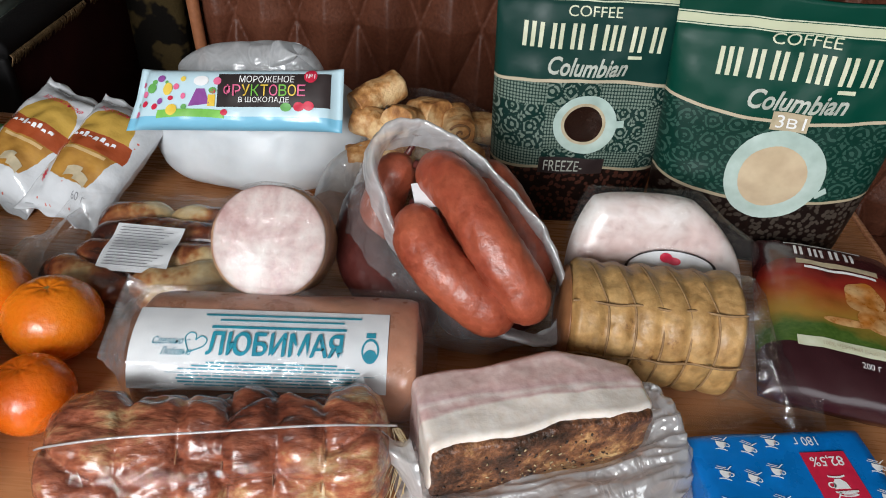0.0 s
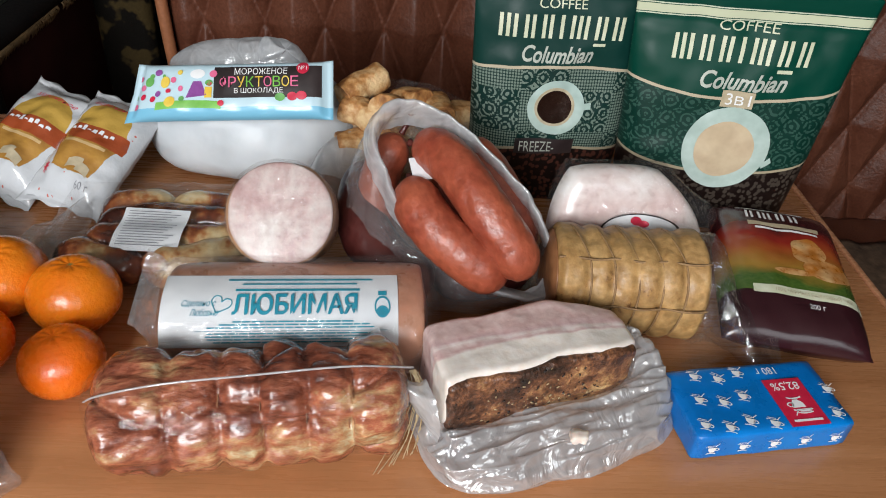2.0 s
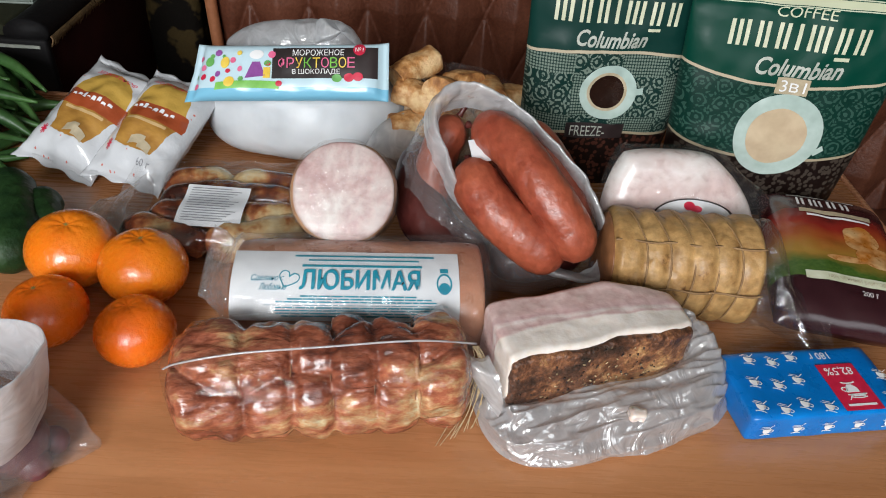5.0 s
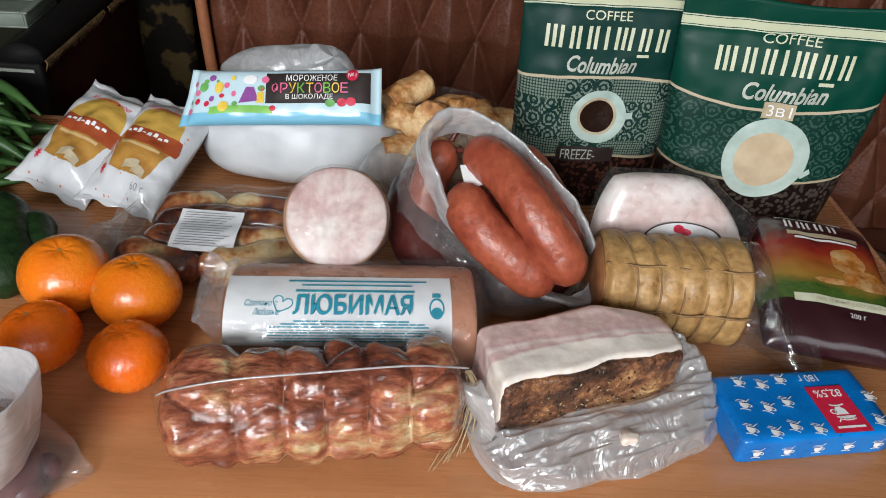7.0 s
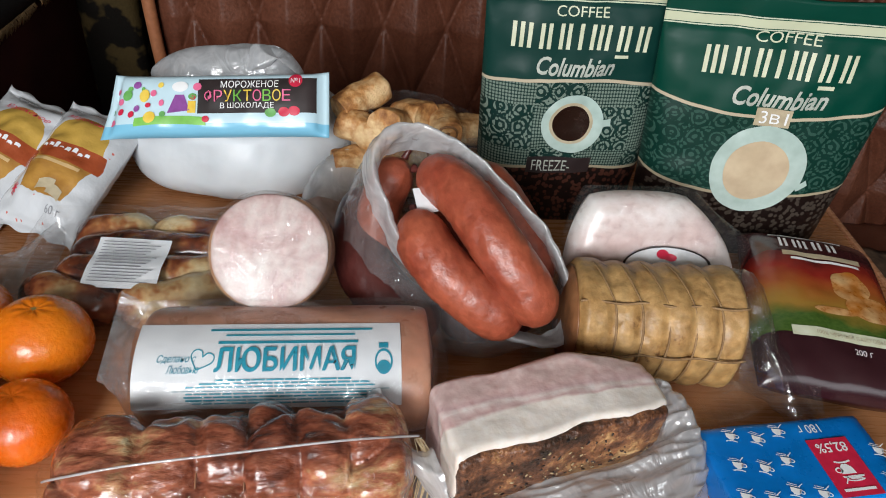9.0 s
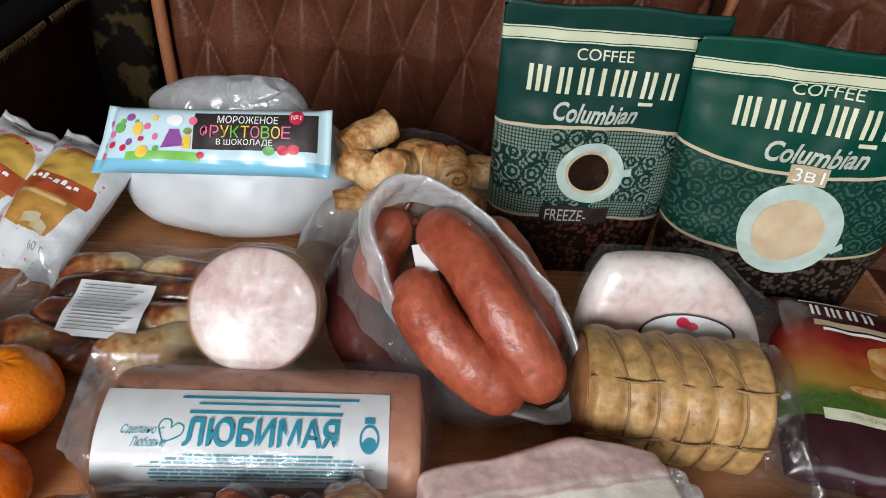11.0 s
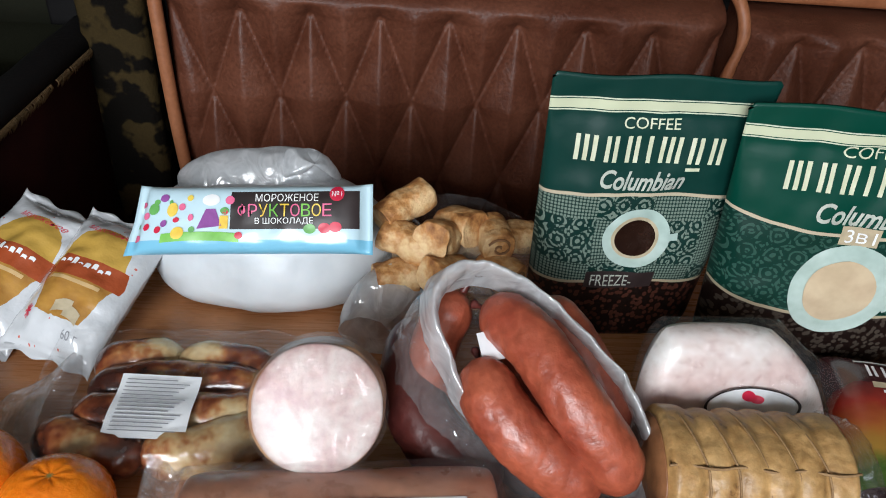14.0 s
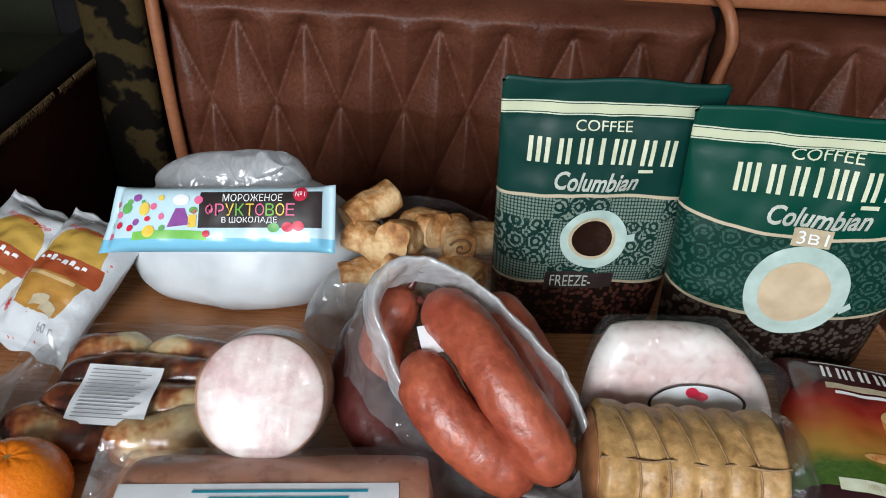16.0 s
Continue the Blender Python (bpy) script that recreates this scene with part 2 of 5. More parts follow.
M_pastry = mat("golden_pastry", (0.4, 0.2, 0.06), None, 36, 0.6, 0.9, 170, grit=0.65, wear=0.12, stops=((0.34, (0.22, 0.075, 0.02)), (0.46, (0.47, 0.22, 0.07)), (0.62, (0.70, 0.48, 0.25))))
M_filling = mat("brown_filling", (0.18, 0.08, 0.03), (0.25, 0.12, 0.05), 60, 0.6, 0.5)
M_green = mat("onion_leaf", (0.020, 0.060, 0.016), (0.060, 0.145, 0.036), 14, 0.42, 0.2, 200, spec=0.4)
M_cucumber = mat("cucumber_skin", (0.008, 0.028, 0.008), (0.02, 0.055, 0.014), 40, 0.5, 0.6, 170, spec=0.3)
M_onion = mat("purple_onion_skin", (0.085, 0.020, 0.030), (0.15, 0.050, 0.060), 25, 0.4, 0.2)
M_blue = mat("blue_foil", (0.0, 0.15, 0.50), (0.0, 0.19, 0.58), 12, 0.3, 0.15, 60, coat=0.3)
M_red = mat("red_print", (0.55, 0.015, 0.05), (0.6, 0.02, 0.06), 30, 0.35, 0.05)
M_white = mat("white_print", (0.8, 0.8, 0.8), (0.84, 0.84, 0.84), 30, 0.4, 0.02)
M_cream = mat("cream_print", (0.58, 0.59, 0.42), (0.64, 0.65, 0.48), 30, 0.35, 0.02)
M_silver = mat("silver_print", (0.38, 0.40, 0.35), (0.46, 0.48, 0.42), 40, 0.35, 0.02)
M_tan = mat("tan_print", (0.42, 0.34, 0.22), (0.48, 0.4, 0.27), 40, 0.4, 0.02)
M_ink = mat("black_ink", (0.02, 0.015, 0.015), (0.03, 0.02, 0.02), 20, 0.35, 0.02)
M_grey = mat("grey_ink", (0.2, 0.2, 0.22), (0.25, 0.25, 0.27), 60, 0.5, 0.02)
M_coffee = mat("coffee_print", (0.015, 0.006, 0.004), (0.025, 0.01, 0.006), 30, 0.25, 0.02)
M_latte = mat("milk_coffee_print", (0.50, 0.38, 0.24), (0.58, 0.45, 0.30), 14, 0.35, 0.02)
M_cup = mat("pale_cup_print", (0.39, 0.50, 0.455), (0.46, 0.56, 0.51), 16, 0.35, 0.02)
M_cloth = mat("brown_throw", (0.05, 0.028, 0.016), (0.16, 0.10, 0.06), 40, 0.85, 0.5, 220)


# ---------------------------------------------------------------- builders
def link(name, me, material, parent=None, label=""):
    ob = new(name, me)
    me.materials.append(material)
    if parent:
        ob.parent = parent
    if label:
        tagged(ob, label)
    return ob


def part(name, bm, material, parent=None, label="", smooth=True):
    me = bpy.data.meshes.new(name)
    bmesh.ops.recalc_face_normals(bm, faces=bm.faces)
    bm.to_mesh(me)
    bm.free()
    if smooth:
        me.shade_smooth()
    return link(name, me, material, parent, label)


def thing(name, m, label, category, group="", kind=""):
    ob = new(name)
    ob.empty_display_size = 0.02
    ob.matrix_world = m
    return tagged(ob, label, category, group, kind)


def box(x0, y0, z0, x1, y1, z1, bevel=0.002, seg=2):
    bm = bmesh.new()
    bmesh.ops.create_cube(bm, size=1)
    for v in bm.verts:
        v.co = Vector(((x0 + x1) / 2 + v.co.x * (x1 - x0), (y0 + y1) / 2 + v.co.y * (y1 - y0), (z0 + z1) / 2 + v.co.z * (z1 - z0)))
    if bevel:
        bmesh.ops.bevel(bm, geom=bm.edges[:], offset=bevel, segments=seg, profile=0.5, affect="EDGES")
    return bm


def rough_up(bm, amp, freq, seed=0.0):
    bm.normal_update()
    for v in bm.verts:
        p = v.co * freq + Vector((seed, seed * 1.7, -seed))
        v.co += v.normal * amp * (noise.noise(p) + 0.5 * noise.noise(p * 2.3))
    return bm


def block(x0, y0, z0, x1, y1, z1, cuts=10, rnd=0.006, amp=0.0015, freq=45.0, seed=0.0):
    """A lumpy, rounded block."""
    bm = bmesh.new()
    bmesh.ops.create_cube(bm, size=2)
    bmesh.ops.subdivide_edges(bm, edges=bm.edges[:], cuts=cuts, use_grid_fill=True)
    h = Vector(((x1 - x0) / 2, (y1 - y0) / 2, (z1 - z0) / 2))
    c = Vector(((x1 + x0) / 2, (y1 + y0) / 2, (z1 + z0) / 2))
    for v in bm.verts:
        p = Vector((v.co.x * h.x, v.co.y * h.y, v.co.z * h.z))
        q = Vector([max(-a + rnd, min(a - rnd, b)) for a, b in zip(h, p)])
        d = p - q
        if d.length > 1e-6:
            p = q + d.normalized() * min(d.length, rnd)
        v.co = c + p
    return rough_up(bm, amp, freq, seed)


def spline(pts, m):
    """Catmull-Rom through lists of Vectors."""
    out = []
    k = len(pts)
    for i in range(k - 1):
        a, b, c, d = pts[max(i - 1, 0)], pts[i], pts[i + 1], pts[min(i + 2, k - 1)]
        for s in range(m):
            t = s / m
            out.append([0.5 * (2 * q + (r - p) * t + (2 * p - 5 * q + 4 * r - w) * t * t + (3 * q - p - 3 * r + w) * t ** 3) for p, q, r, w in zip(a, b, c, d)])
    out.append(list(pts[-1]))
    return out


def loft(rings, n=40, m=4, e=2.0, amp=0.0, freq=40.0, crease=0.0, cfreq=25.0, caps=(True, True), seed=0.0):
    """A skin over rings (centre, half-axis a, half-axis b); e: superellipse exponent; amp, crease: lumps and sharp folds."""
    rr = spline([[Vector(c), Vector(a), Vector(b)] for c, a, b in rings], m) if m > 1 else [[Vector(q) for q in r] for r in rings]
    bm = bmesh.new()
    rows = []
    off = Vector((seed, -seed * 0.7, seed * 1.3))
    for c, a, b in rr:
        row = []
        for i in range(n):
            t = 2 * math.pi * i / n
            ct, st = math.cos(t), math.sin(t)
            d = a * math.copysign(abs(ct) ** (2 / e), ct) + b * math.copysign(abs(st) ** (2 / e), st)
            p = c + d
            k = 0.0
            if amp:
                k += amp * noise.noise(p * freq + off)
            if crease:
                q = (Vector((p.x * cfreq[0], p.y * cfreq[1], p.z * cfreq[2])) if isinstance(cfreq, tuple) else p * cfreq) + off
                k += crease * (0.35 - abs(noise.noise(q)) - 0.5 * abs(noise.noise(q * 2.1)))
            if k and d.length > 1e-7:
                p = p + d.normalized() * k
            row.append(bm.verts.new(p))
        rows.append(row)
    for r0, r1 in zip(rows, rows[1:]):
        for i in range(n):
            bm.faces.new((r0[i], r0[(i + 1) % n], r1[(i + 1) % n], r1[i]))
    for flag, row in ((caps[0], rows[0]), (caps[1], rows[-1])):
        if flag:
            bm.faces.new(row)
    return bm


def tube(pts, radii, n=20, m=5, **k):
    """A round bar along points; radii may swell and taper."""
    P = [Vector(p) for p in pts]
    rings = []
    for i, p in enumerate(P):
        d = (P[min(i + 1, len(P) - 1)] - P[max(i - 1, 0)]).normalized()
        a = d.cross(Vector((0.13, 0.2, 1))).normalized()
        r = radii[i] if isinstance(radii, (list, tuple)) else radii
        rings.append((p, a * r, d.cross(a) * r))
    return loft(rings, n, m, **k)


def sausage(pts, r, n=24, **k):
    P = [Vector(p) for p in pts]
    fine = [q[0] for q in spline([[p] for p in P], 12)]
    s = [0.0]
    for a, b in zip(fine, fine[1:]):
        s.append(s[-1] + (b - a).length)
    rad = []
    for d in s:
        q = min(d, s[-1] - d)
        rad.append(r * math.sqrt(max(0.02, 1 - (1 - min(q / (r * 1.15), 1)) ** 2)))
    return tube(fine, rad, n, 1, **k)


class Sheet:
    """A filled packet lying in its own x-y plane: width w, height h, thickness t; lift(u, v) from 0 to 1 shapes both faces."""

    def __init__(self, w, h, t, lift, nu=40, nv=40, outline=None, wrinkle=0.0006, wfreq=60.0, seed=0.0, back=1.0):
        self.w, self.h, self.t, self.lift, self.nu, self.nv = w, h, t, lift, nu, nv
        self.outline = outline or (lambda u, v: (u * w / 2, v * h / 2))
        self.wrinkle, self.wfreq, self.seed, self.back = wrinkle, wfreq, seed, back

    def point(self, u, v, side=1, proud=0.0):
        x, y = self.outline(u, v)
        k = self.lift(u, v)
        p = Vector((x * self.wfreq, y * self.wfreq, self.seed + side))
        wr = self.wrinkle * (noise.noise(p) + 0.6 * noise.noise(p * 2.2)) * (1 - max(abs(u), abs(v)) ** 12)
        z = self.t / 2 * k * (1 if side > 0 else -self.back) + wr + side * proud
        return Vector((x, y, z))

    def mesh(self):
        bm = bmesh.new()
        uv = bm.loops.layers.uv.new("uv")
        grids = []
        for side in (1, -1):
            g = [[bm.verts.new(self.point(-1 + 2 * i / self.nu, -1 + 2 * j / self.nv, side, 0.0002)) for i in range(self.nu + 1)] for j in range(self.nv + 1)]
            grids.append(g)
            for j in range(self.nv):
                for i in range(self.nu):
                    f = bm.faces.new((g[j][i], g[j][i + 1], g[j + 1][i + 1], g[j + 1][i]))
                    for lp, (a, b) in zip(f.loops, ((i, j), (i + 1, j), (i + 1, j + 1), (i, j + 1))):
                        lp[uv].uv = (a / self.nu, b / self.nv)
        F, B = grids
        nu, nv = self.nu, self.nv
        rim = [(0, i) for i in range(nu + 1)] + [(j, nu) for j in range(1, nv + 1)] + [(nv, i) for i in range(nu - 1, -1, -1)] + [(j, 0) for j in range(nv - 1, 0, -1)]
        for (j0, i0), (j1, i1) in zip(rim, rim[1:] + rim[:1]):
            f = bm.faces.new((F[j0][i0], B[j0][i0], B[j1][i1], F[j1][i1]))
            for lp, (jj, ii) in zip(f.loops, ((j0, i0), (j0, i0), (j1, i1), (j1, i1))):
                lp[uv].uv = (ii / nu, jj / nv)
        return bm

    def lay(self, bm, proud=0.0006):
        """Moves a flat figure drawn in the unit square (-1..1) on to the front face."""
        for v in bm.verts:
            v.co = self.point(v.co.x, v.co.y, 1, proud)
        return bm


def split_long(bm, length):
    for _ in range(5):
        es = [e for e in bm.edges if e.calc_length() > length]
        if not es:
            break
        bmesh.ops.subdivide_edges(bm, edges=es, cuts=1)
        bmesh.ops.triangulate(bm, faces=[f for f in bm.faces if len(f.verts) > 4])
    return bm


def words(body, x0, y0, x1, y1, slant=0.0, bold=0.0, bow=0.0):
    """Lettering that fills a rectangle, as a flat mesh."""
    c = bpy.data.curves.new("words", "FONT")
    c.body, c.resolution_u, c.shear, c.offset = body, 3, slant, bold
    ob = bpy.data.objects.new("words", c)
    scene.collection.objects.link(ob)
    me = bpy.data.meshes.new_from_object(ob.evaluated_get(bpy.context.evaluated_depsgraph_get()))
    bm = bmesh.new()
    bm.from_mesh(me)
    bpy.data.objects.remove(ob)
    bpy.data.curves.remove(c)
    bpy.data.meshes.remove(me)
    bmesh.ops.triangulate(bm, faces=bm.faces)
    xs, ys = [v.co.x for v in bm.verts], [v.co.y for v in bm.verts]
    a, b, p, q = min(xs), max(xs), min(ys), max(ys)
    for v in bm.verts:
        s = (v.co.x - a) / (b - a)
        v.co = Vector((x0 + (x1 - x0) * s, y0 + (y1 - y0) * (v.co.y - p) / (q - p) + bow * 4 * s * (1 - s), 0))
    return bm


def patch(x0, y0, x1, y1, n=8, rows=2, bow=0.0, tilt=0.0):
    bm = bmesh.new()
    g = []
    for j in range(rows + 1):
        r = []
        for i in range(n + 1):
            s = i / n
            r.append(bm.verts.new((x0 + (x1 - x0) * s, y0 + (y1 - y0) * j / rows + bow * 4 * s * (1 - s) + tilt * (s - 0.5), 0)))
        g.append(r)
    for j in range(rows):
        for i in range(n):
            bm.faces.new((g[j][i], g[j][i + 1], g[j + 1][i + 1], g[j + 1][i]))
    return bm


def oval(cx, cy, rx, ry, n=32, rings=4, hole=0.0, lobes=0, depth=0.0):
    bm = bmesh.new()
    prev = None
    for k in range(rings + 1):
        f = hole + (1 - hole) * k / rings
        if f < 1e-6:
            prev = bm.verts.new((cx, cy, 0))
            continue
        row = []
        for i in range(n):
            t = 2 * math.pi * i / n
            w = f * (1 + depth * math.cos(lobes * t))
            row.append(bm.verts.new((cx + rx * w * math.cos(t), cy + ry * w * math.sin(t), 0)))
        if prev is not None:
            for i in range(n):
                if isinstance(prev, list):
                    bm.faces.new((prev[i], prev[(i + 1) % n], row[(i + 1) % n], row[i]))
                else:
                    bm.faces.new((prev, row[i], row[(i + 1) % n]))
        prev = row
    return bm


def polygon(pts):
    bm = bmesh.new()
    bm.faces.new([bm.verts.new((x, y, 0)) for x, y in pts])
    bmesh.ops.triangulate(bm, faces=bm.faces)
    return bm


def merged(*bms):
    out = bmesh.new()
    for b in bms:
        me = bpy.data.meshes.new("join")
        b.to_mesh(me)
        b.free()
        out.from_mesh(me)
        bpy.data.meshes.remove(me)
    return out


def moved(bm, m):
    bmesh.ops.transform(bm, matrix=m, verts=bm.verts)
    return bm

# ---------------------------------------------------------------- the room and the furniture
def slab(name, b, material, label="", category=""):
    ob = part(name, box(*b, bevel=0), material, None, label, smooth=False)
    return tagged(ob, label, category, kind="structure")


slab("floor", (-2.5, -1.60, -0.80, 1.9, 1.75, -0.75), M_floor, "brown wooden floor of the room", "floor")
slab("ceiling", (-2.5, -1.60, 1.75, 1.9, 1.75, 1.8), M_ceiling, "pale painted ceiling of the room", "ceiling")
slab("wall_north", (-2.5, 1.65, -0.75, 1.9, 1.75, 1.75), M_wall, "dark olive wallpapered wall behind the sofa", "wall")
slab("wall_east", (1.8, -1.60, -0.75, 1.9, 1.65, 1.75), M_wall, "olive wallpapered side wall", "wall")
slab("wall_west", (-2.5, -1.60, -0.75, -2.4, 1.65, 1.75), M_wall, "olive wallpapered side wall", "wall")


def window_wall(name, m, length, openings, z0, z1, label):
    """A wall along x with window openings through it."""
    wall = thing(name, m, label, "wall", kind="structure")
    edges = [0.0] + [x for w in openings for x in w] + [length]
    pieces = [(edges[i], 0, -0.75, edges[i + 1], 0.1, 1.75) for i in range(0, len(edges), 2)]
    for w0, w1 in openings:
        pieces += [(w0, 0, -0.75, w1, 0.1, z0), (w0, 0, z1, w1, 0.1, 1.75)]
        win = thing("window", m, "white painted window letting in daylight", "window", kind="structure")
        t = 0.05
        for b in ((w0, 0.02, z0, w0 + t, 0.08, z1), (w1 - t, 0.02, z0, w1, 0.08, z1), (w0 + t, 0.02, z0, w1 - t, 0.08, z0 + t), (w0 + t, 0.02, z1 - t, w1 - t, 0.08, z1),
                  ((w0 + w1) / 2 - 0.02, 0.025, z0 + t, (w0 + w1) / 2 + 0.02, 0.075, z1 - t)):
            part("window_frame", box(*b, bevel=0.004), M_frame, win)
    for b in pieces:
        part("wall_piece", box(*b, bevel=0), M_wall, wall, smooth=False)
    return wall


window_wall("wall_south", pose(-2.4, -1.60, 0), 4.2, ((1.26, 2.42), (2.65, 3.60)), 0.38, 1.58, "olive wall with two bright windows behind the table")

table = thing("table", pose(-0.25, 0.3, -0.75), "reddish-brown laminate table covered with food", "table")
part("tabletop", box(-0.75, -0.42, 0.72, 0.681, 0.452, 0.75, 0.003), M_table, table)
part("edge_band", box(0.681, -0.42, 0.7205, 0.686, 0.452, 0.7515, 0.001), M_edge, table, "paler edge band")
part("edge_band", box(-0.75, 0.452, 0.7205, 0.686, 0.457, 0.7515, 0.001), M_edge, table, "paler edge band")
for lx in (-0.68, 0.6):
    for ly in (-0.36, 0.38):
        part("leg", box(lx, ly, 0, lx + 0.05, ly + 0.05, 0.72, 0.004), M_table, table)


def quilted(x0, x1, z0, z1, phase, depth=0.030):
    """A padded back with diamond stitching that rolls over at its top."""
    bm = bmesh.new()
    nx, nz = int((x1 - x0) / 0.0036), int((z1 - z0) / 0.0036)
    g = []
    for j in range(nz + 1):
        row = []
        for i in range(nx + 1):
            x, z = x0 + (x1 - x0) * i / nx, z0 + (z1 - z0) * j / nz
            u, w = (x - phase) / 0.0965, (z - 0.115) / 0.254
            d = min(abs((u + w) - round(u + w)), abs((u - w) - round(u - w)))
            puff = min(d / 0.5, 1) ** 0.55
            if z > 0.108:
                puff = puff + (1 - puff) * min((z - 0.108) / 0.022, 1)
            edge = min(x - x0, x1 - x, 0.03) / 0.03
            y = -depth * puff * (0.4 + 0.6 * edge) + 0.008 * (1 - edge) ** 2
            top = max(0, (z - (z1 - 0.05)) / 0.05)
            y += 0.045 * top ** 2.5 + 0.0025 * noise.noise(Vector((x * 14, z * 14, 3))) + 0.0008 * noise.noise(Vector((x * 60, z * 60, 1)))
            row.append(bm.verts.new((x, y, z - 0.012 * top ** 2)))
        g.append(row)
    for j in range(nz):
        for i in range(nx):
            bm.faces.new((g[j][i], g[j][i + 1], g[j + 1][i + 1], g[j + 1][i]))
    edge = [e for e in bm.edges if e.is_boundary]
    ex = bmesh.ops.extrude_edge_only(bm, edges=edge)
    for v in [q for q in ex["geom"] if isinstance(q, bmesh.types.BMVert)]:
        v.co.y = 0.09
    return bm


sofa = thing("sofa", pose(0, 1.15, -0.75), "brown quilted leather sofa with orange trim behind the table", "sofa")
up = pose(0, 0, 0.75)
part("back_cushion", moved(quilted(-0.392, 0.390, -0.36, 0.165, -0.29), up), M_leather, sofa, "diamond-stitched brown leather back")
part("back_cushion", moved(quilted(0.425, 1.1, -0.36, 0.150, 0.50), up), M_leather, sofa, "diamond-stitched brown leather back")
part("trim", moved(tube([(-0.402, -0.01, 0.2), (-0.398, -0.022, 0.1), (-0.394, -0.022, -0.05), (-0.387, -0.016, -0.2), (-0.38, -0.01, -0.36)], 0.0095, 14, 6), up), M_trim, sofa, "orange leather piping")
part("trim", moved(tube([(0.372, 0.05, 0.185), (0.395, -0.005, 0.165), (0.408, -0.026, 0.12), (0.400, -0.028, 0.06), (0.388, -0.02, -0.1), (0.38, 0.0, -0.36)], 0.0088, 14, 6), up), M_trim, sofa, "orange leather piping")
part("seat", moved(rough_up(box(-0.42, -0.62, -0.44, 1.1, 0.0, -0.33, 0.03, 4), 0.004, 6), up), M_leather, sofa)
part("side_seat", moved(rough_up(box(0.47, -1.1, -0.44, 1.1, -0.63, -0.33, 0.03, 4), 0.004, 6), up), M_leather, sofa)
part("base", moved(box(-0.42, -0.6, -0.74, 1.1, 0.08, -0.44, 0.01), up), M_black, sofa)
part("side_base", moved(box(0.5, -1.08, -0.74, 1.1, -0.61, -0.44, 0.01), up), M_black, sofa)
part("top_rail", moved(box(-0.6, 0.04, 0.15, 1.1, 0.16, 0.172, 0.006), up), M_trim, sofa, "orange-brown rail along the top")
part("back_frame", moved(box(-0.6, 0.092, -0.74, 1.1, 0.16, 0.149, 0.006), up), M_black, sofa)
arm = thing("armchair_side", pose(-0.505, 0.9, -0.75), "dark maroon upholstered arm with worn gold edging", "sofa arm")
part("arm_panel", box(-0.42, -0.080, 0, 0, 0.30, 0.786, 0.006), M_maroon, arm, "dark maroon cloth side")
part("front_panel", box(-0.42, -0.094, 0, 0.004, -0.081, 0.792, 0.004), M_black, arm, "black front board")
# added pale strip paints the highlight along the front board's top edge
part("edge_highlight", box(-0.42, -0.0965, 0.782, -0.004, -0.0945, 0.7855, 0), M_silver, arm, "thin bright strip in place of the top edge's highlight", smooth=False)
roll = tube([(-0.020, -0.090, 0.798), (-0.020, 0.0, 0.799), (-0.021, 0.15, 0.800), (-0.022, 0.31, 0.802)], 0.0265, 20, 8, amp=0.002, freq=20)
for v in roll.verts:
    v.co.z = 0.798 + (v.co.z - 0.798) * 0.62
part("arm_pad", roll, M_black, arm, "black padded roll along the edge")
part("top_cover", rough_up(box(-0.42, -0.080, 0.787, -0.050, 0.30, 0.803, 0.004, 3), 0.001, 12), M_olive, arm, "olive cloth cover of the arm")
fr = []
for i in range(240):
    y = -0.085 + 0.0014 * i + random.uniform(-0.001, 0.001)
    l = random.uniform(0.002, 0.009)
    if noise.noise(Vector((y * 40, 3, 1))) < -0.30:
        continue
    fr.append(tube([(0.0062, y, 0.794), (0.0085, y + random.uniform(-0.003, 0.003), 0.790), (0.005, y + random.uniform(-0.004, 0.004), 0.788 - l)], [0.0014, 0.0011, 0.0004], 5, 2))
tagged(part("fringe", merged(*fr), M_gold, arm, "frayed gold fringe"), kind="stuff")

M_tapestry = mat("floral_tapestry", (0.004, 0.003, 0.002), (0.042, 0.028, 0.010), 19, 0.85, 0.5, 260, lo=0.50, hi=0.55, detail=3, spec=0.1)
post = thing("sofa_corner_pillar", pose(-0.462, 1.19, -0.75), "sofa corner covered in brown floral tapestry", "sofa corner")
part("pillar_cover", rough_up(box(-0.05, -0.055, 0, 0.042, 0.06, 0.965, 0.018, 4), 0.004, 10), M_tapestry, post)
throw = thing("throw_blanket", pose(0.78, 0.62, -0.335), "brown patterned throw spread over the side seat", "throw")
bm = bmesh.new()
g = [[bm.verts.new((-0.26 + 0.52 * i / 60, -0.42 + 0.84 * j / 60, 0.012 + 0.010 * noise.noise(Vector((i * 0.12, j * 0.1, 2))) + 0.008 * abs(noise.noise(Vector((i * 0.2, j * 0.07, 8)))))) for i in range(61)] for j in range(61)]
for j in range(60):
    for i in range(60):
        bm.faces.new((g[j][i], g[j][i + 1], g[j + 1][i + 1], g[j + 1][i]))
ex = bmesh.ops.extrude_face_region(bm, geom=bm.faces[:])
for v in [q for q in ex["geom"] if isinstance(q, bmesh.types.BMVert)]:
    v.co.z -= 0.006
part("cloth", bm, M_cloth, throw)

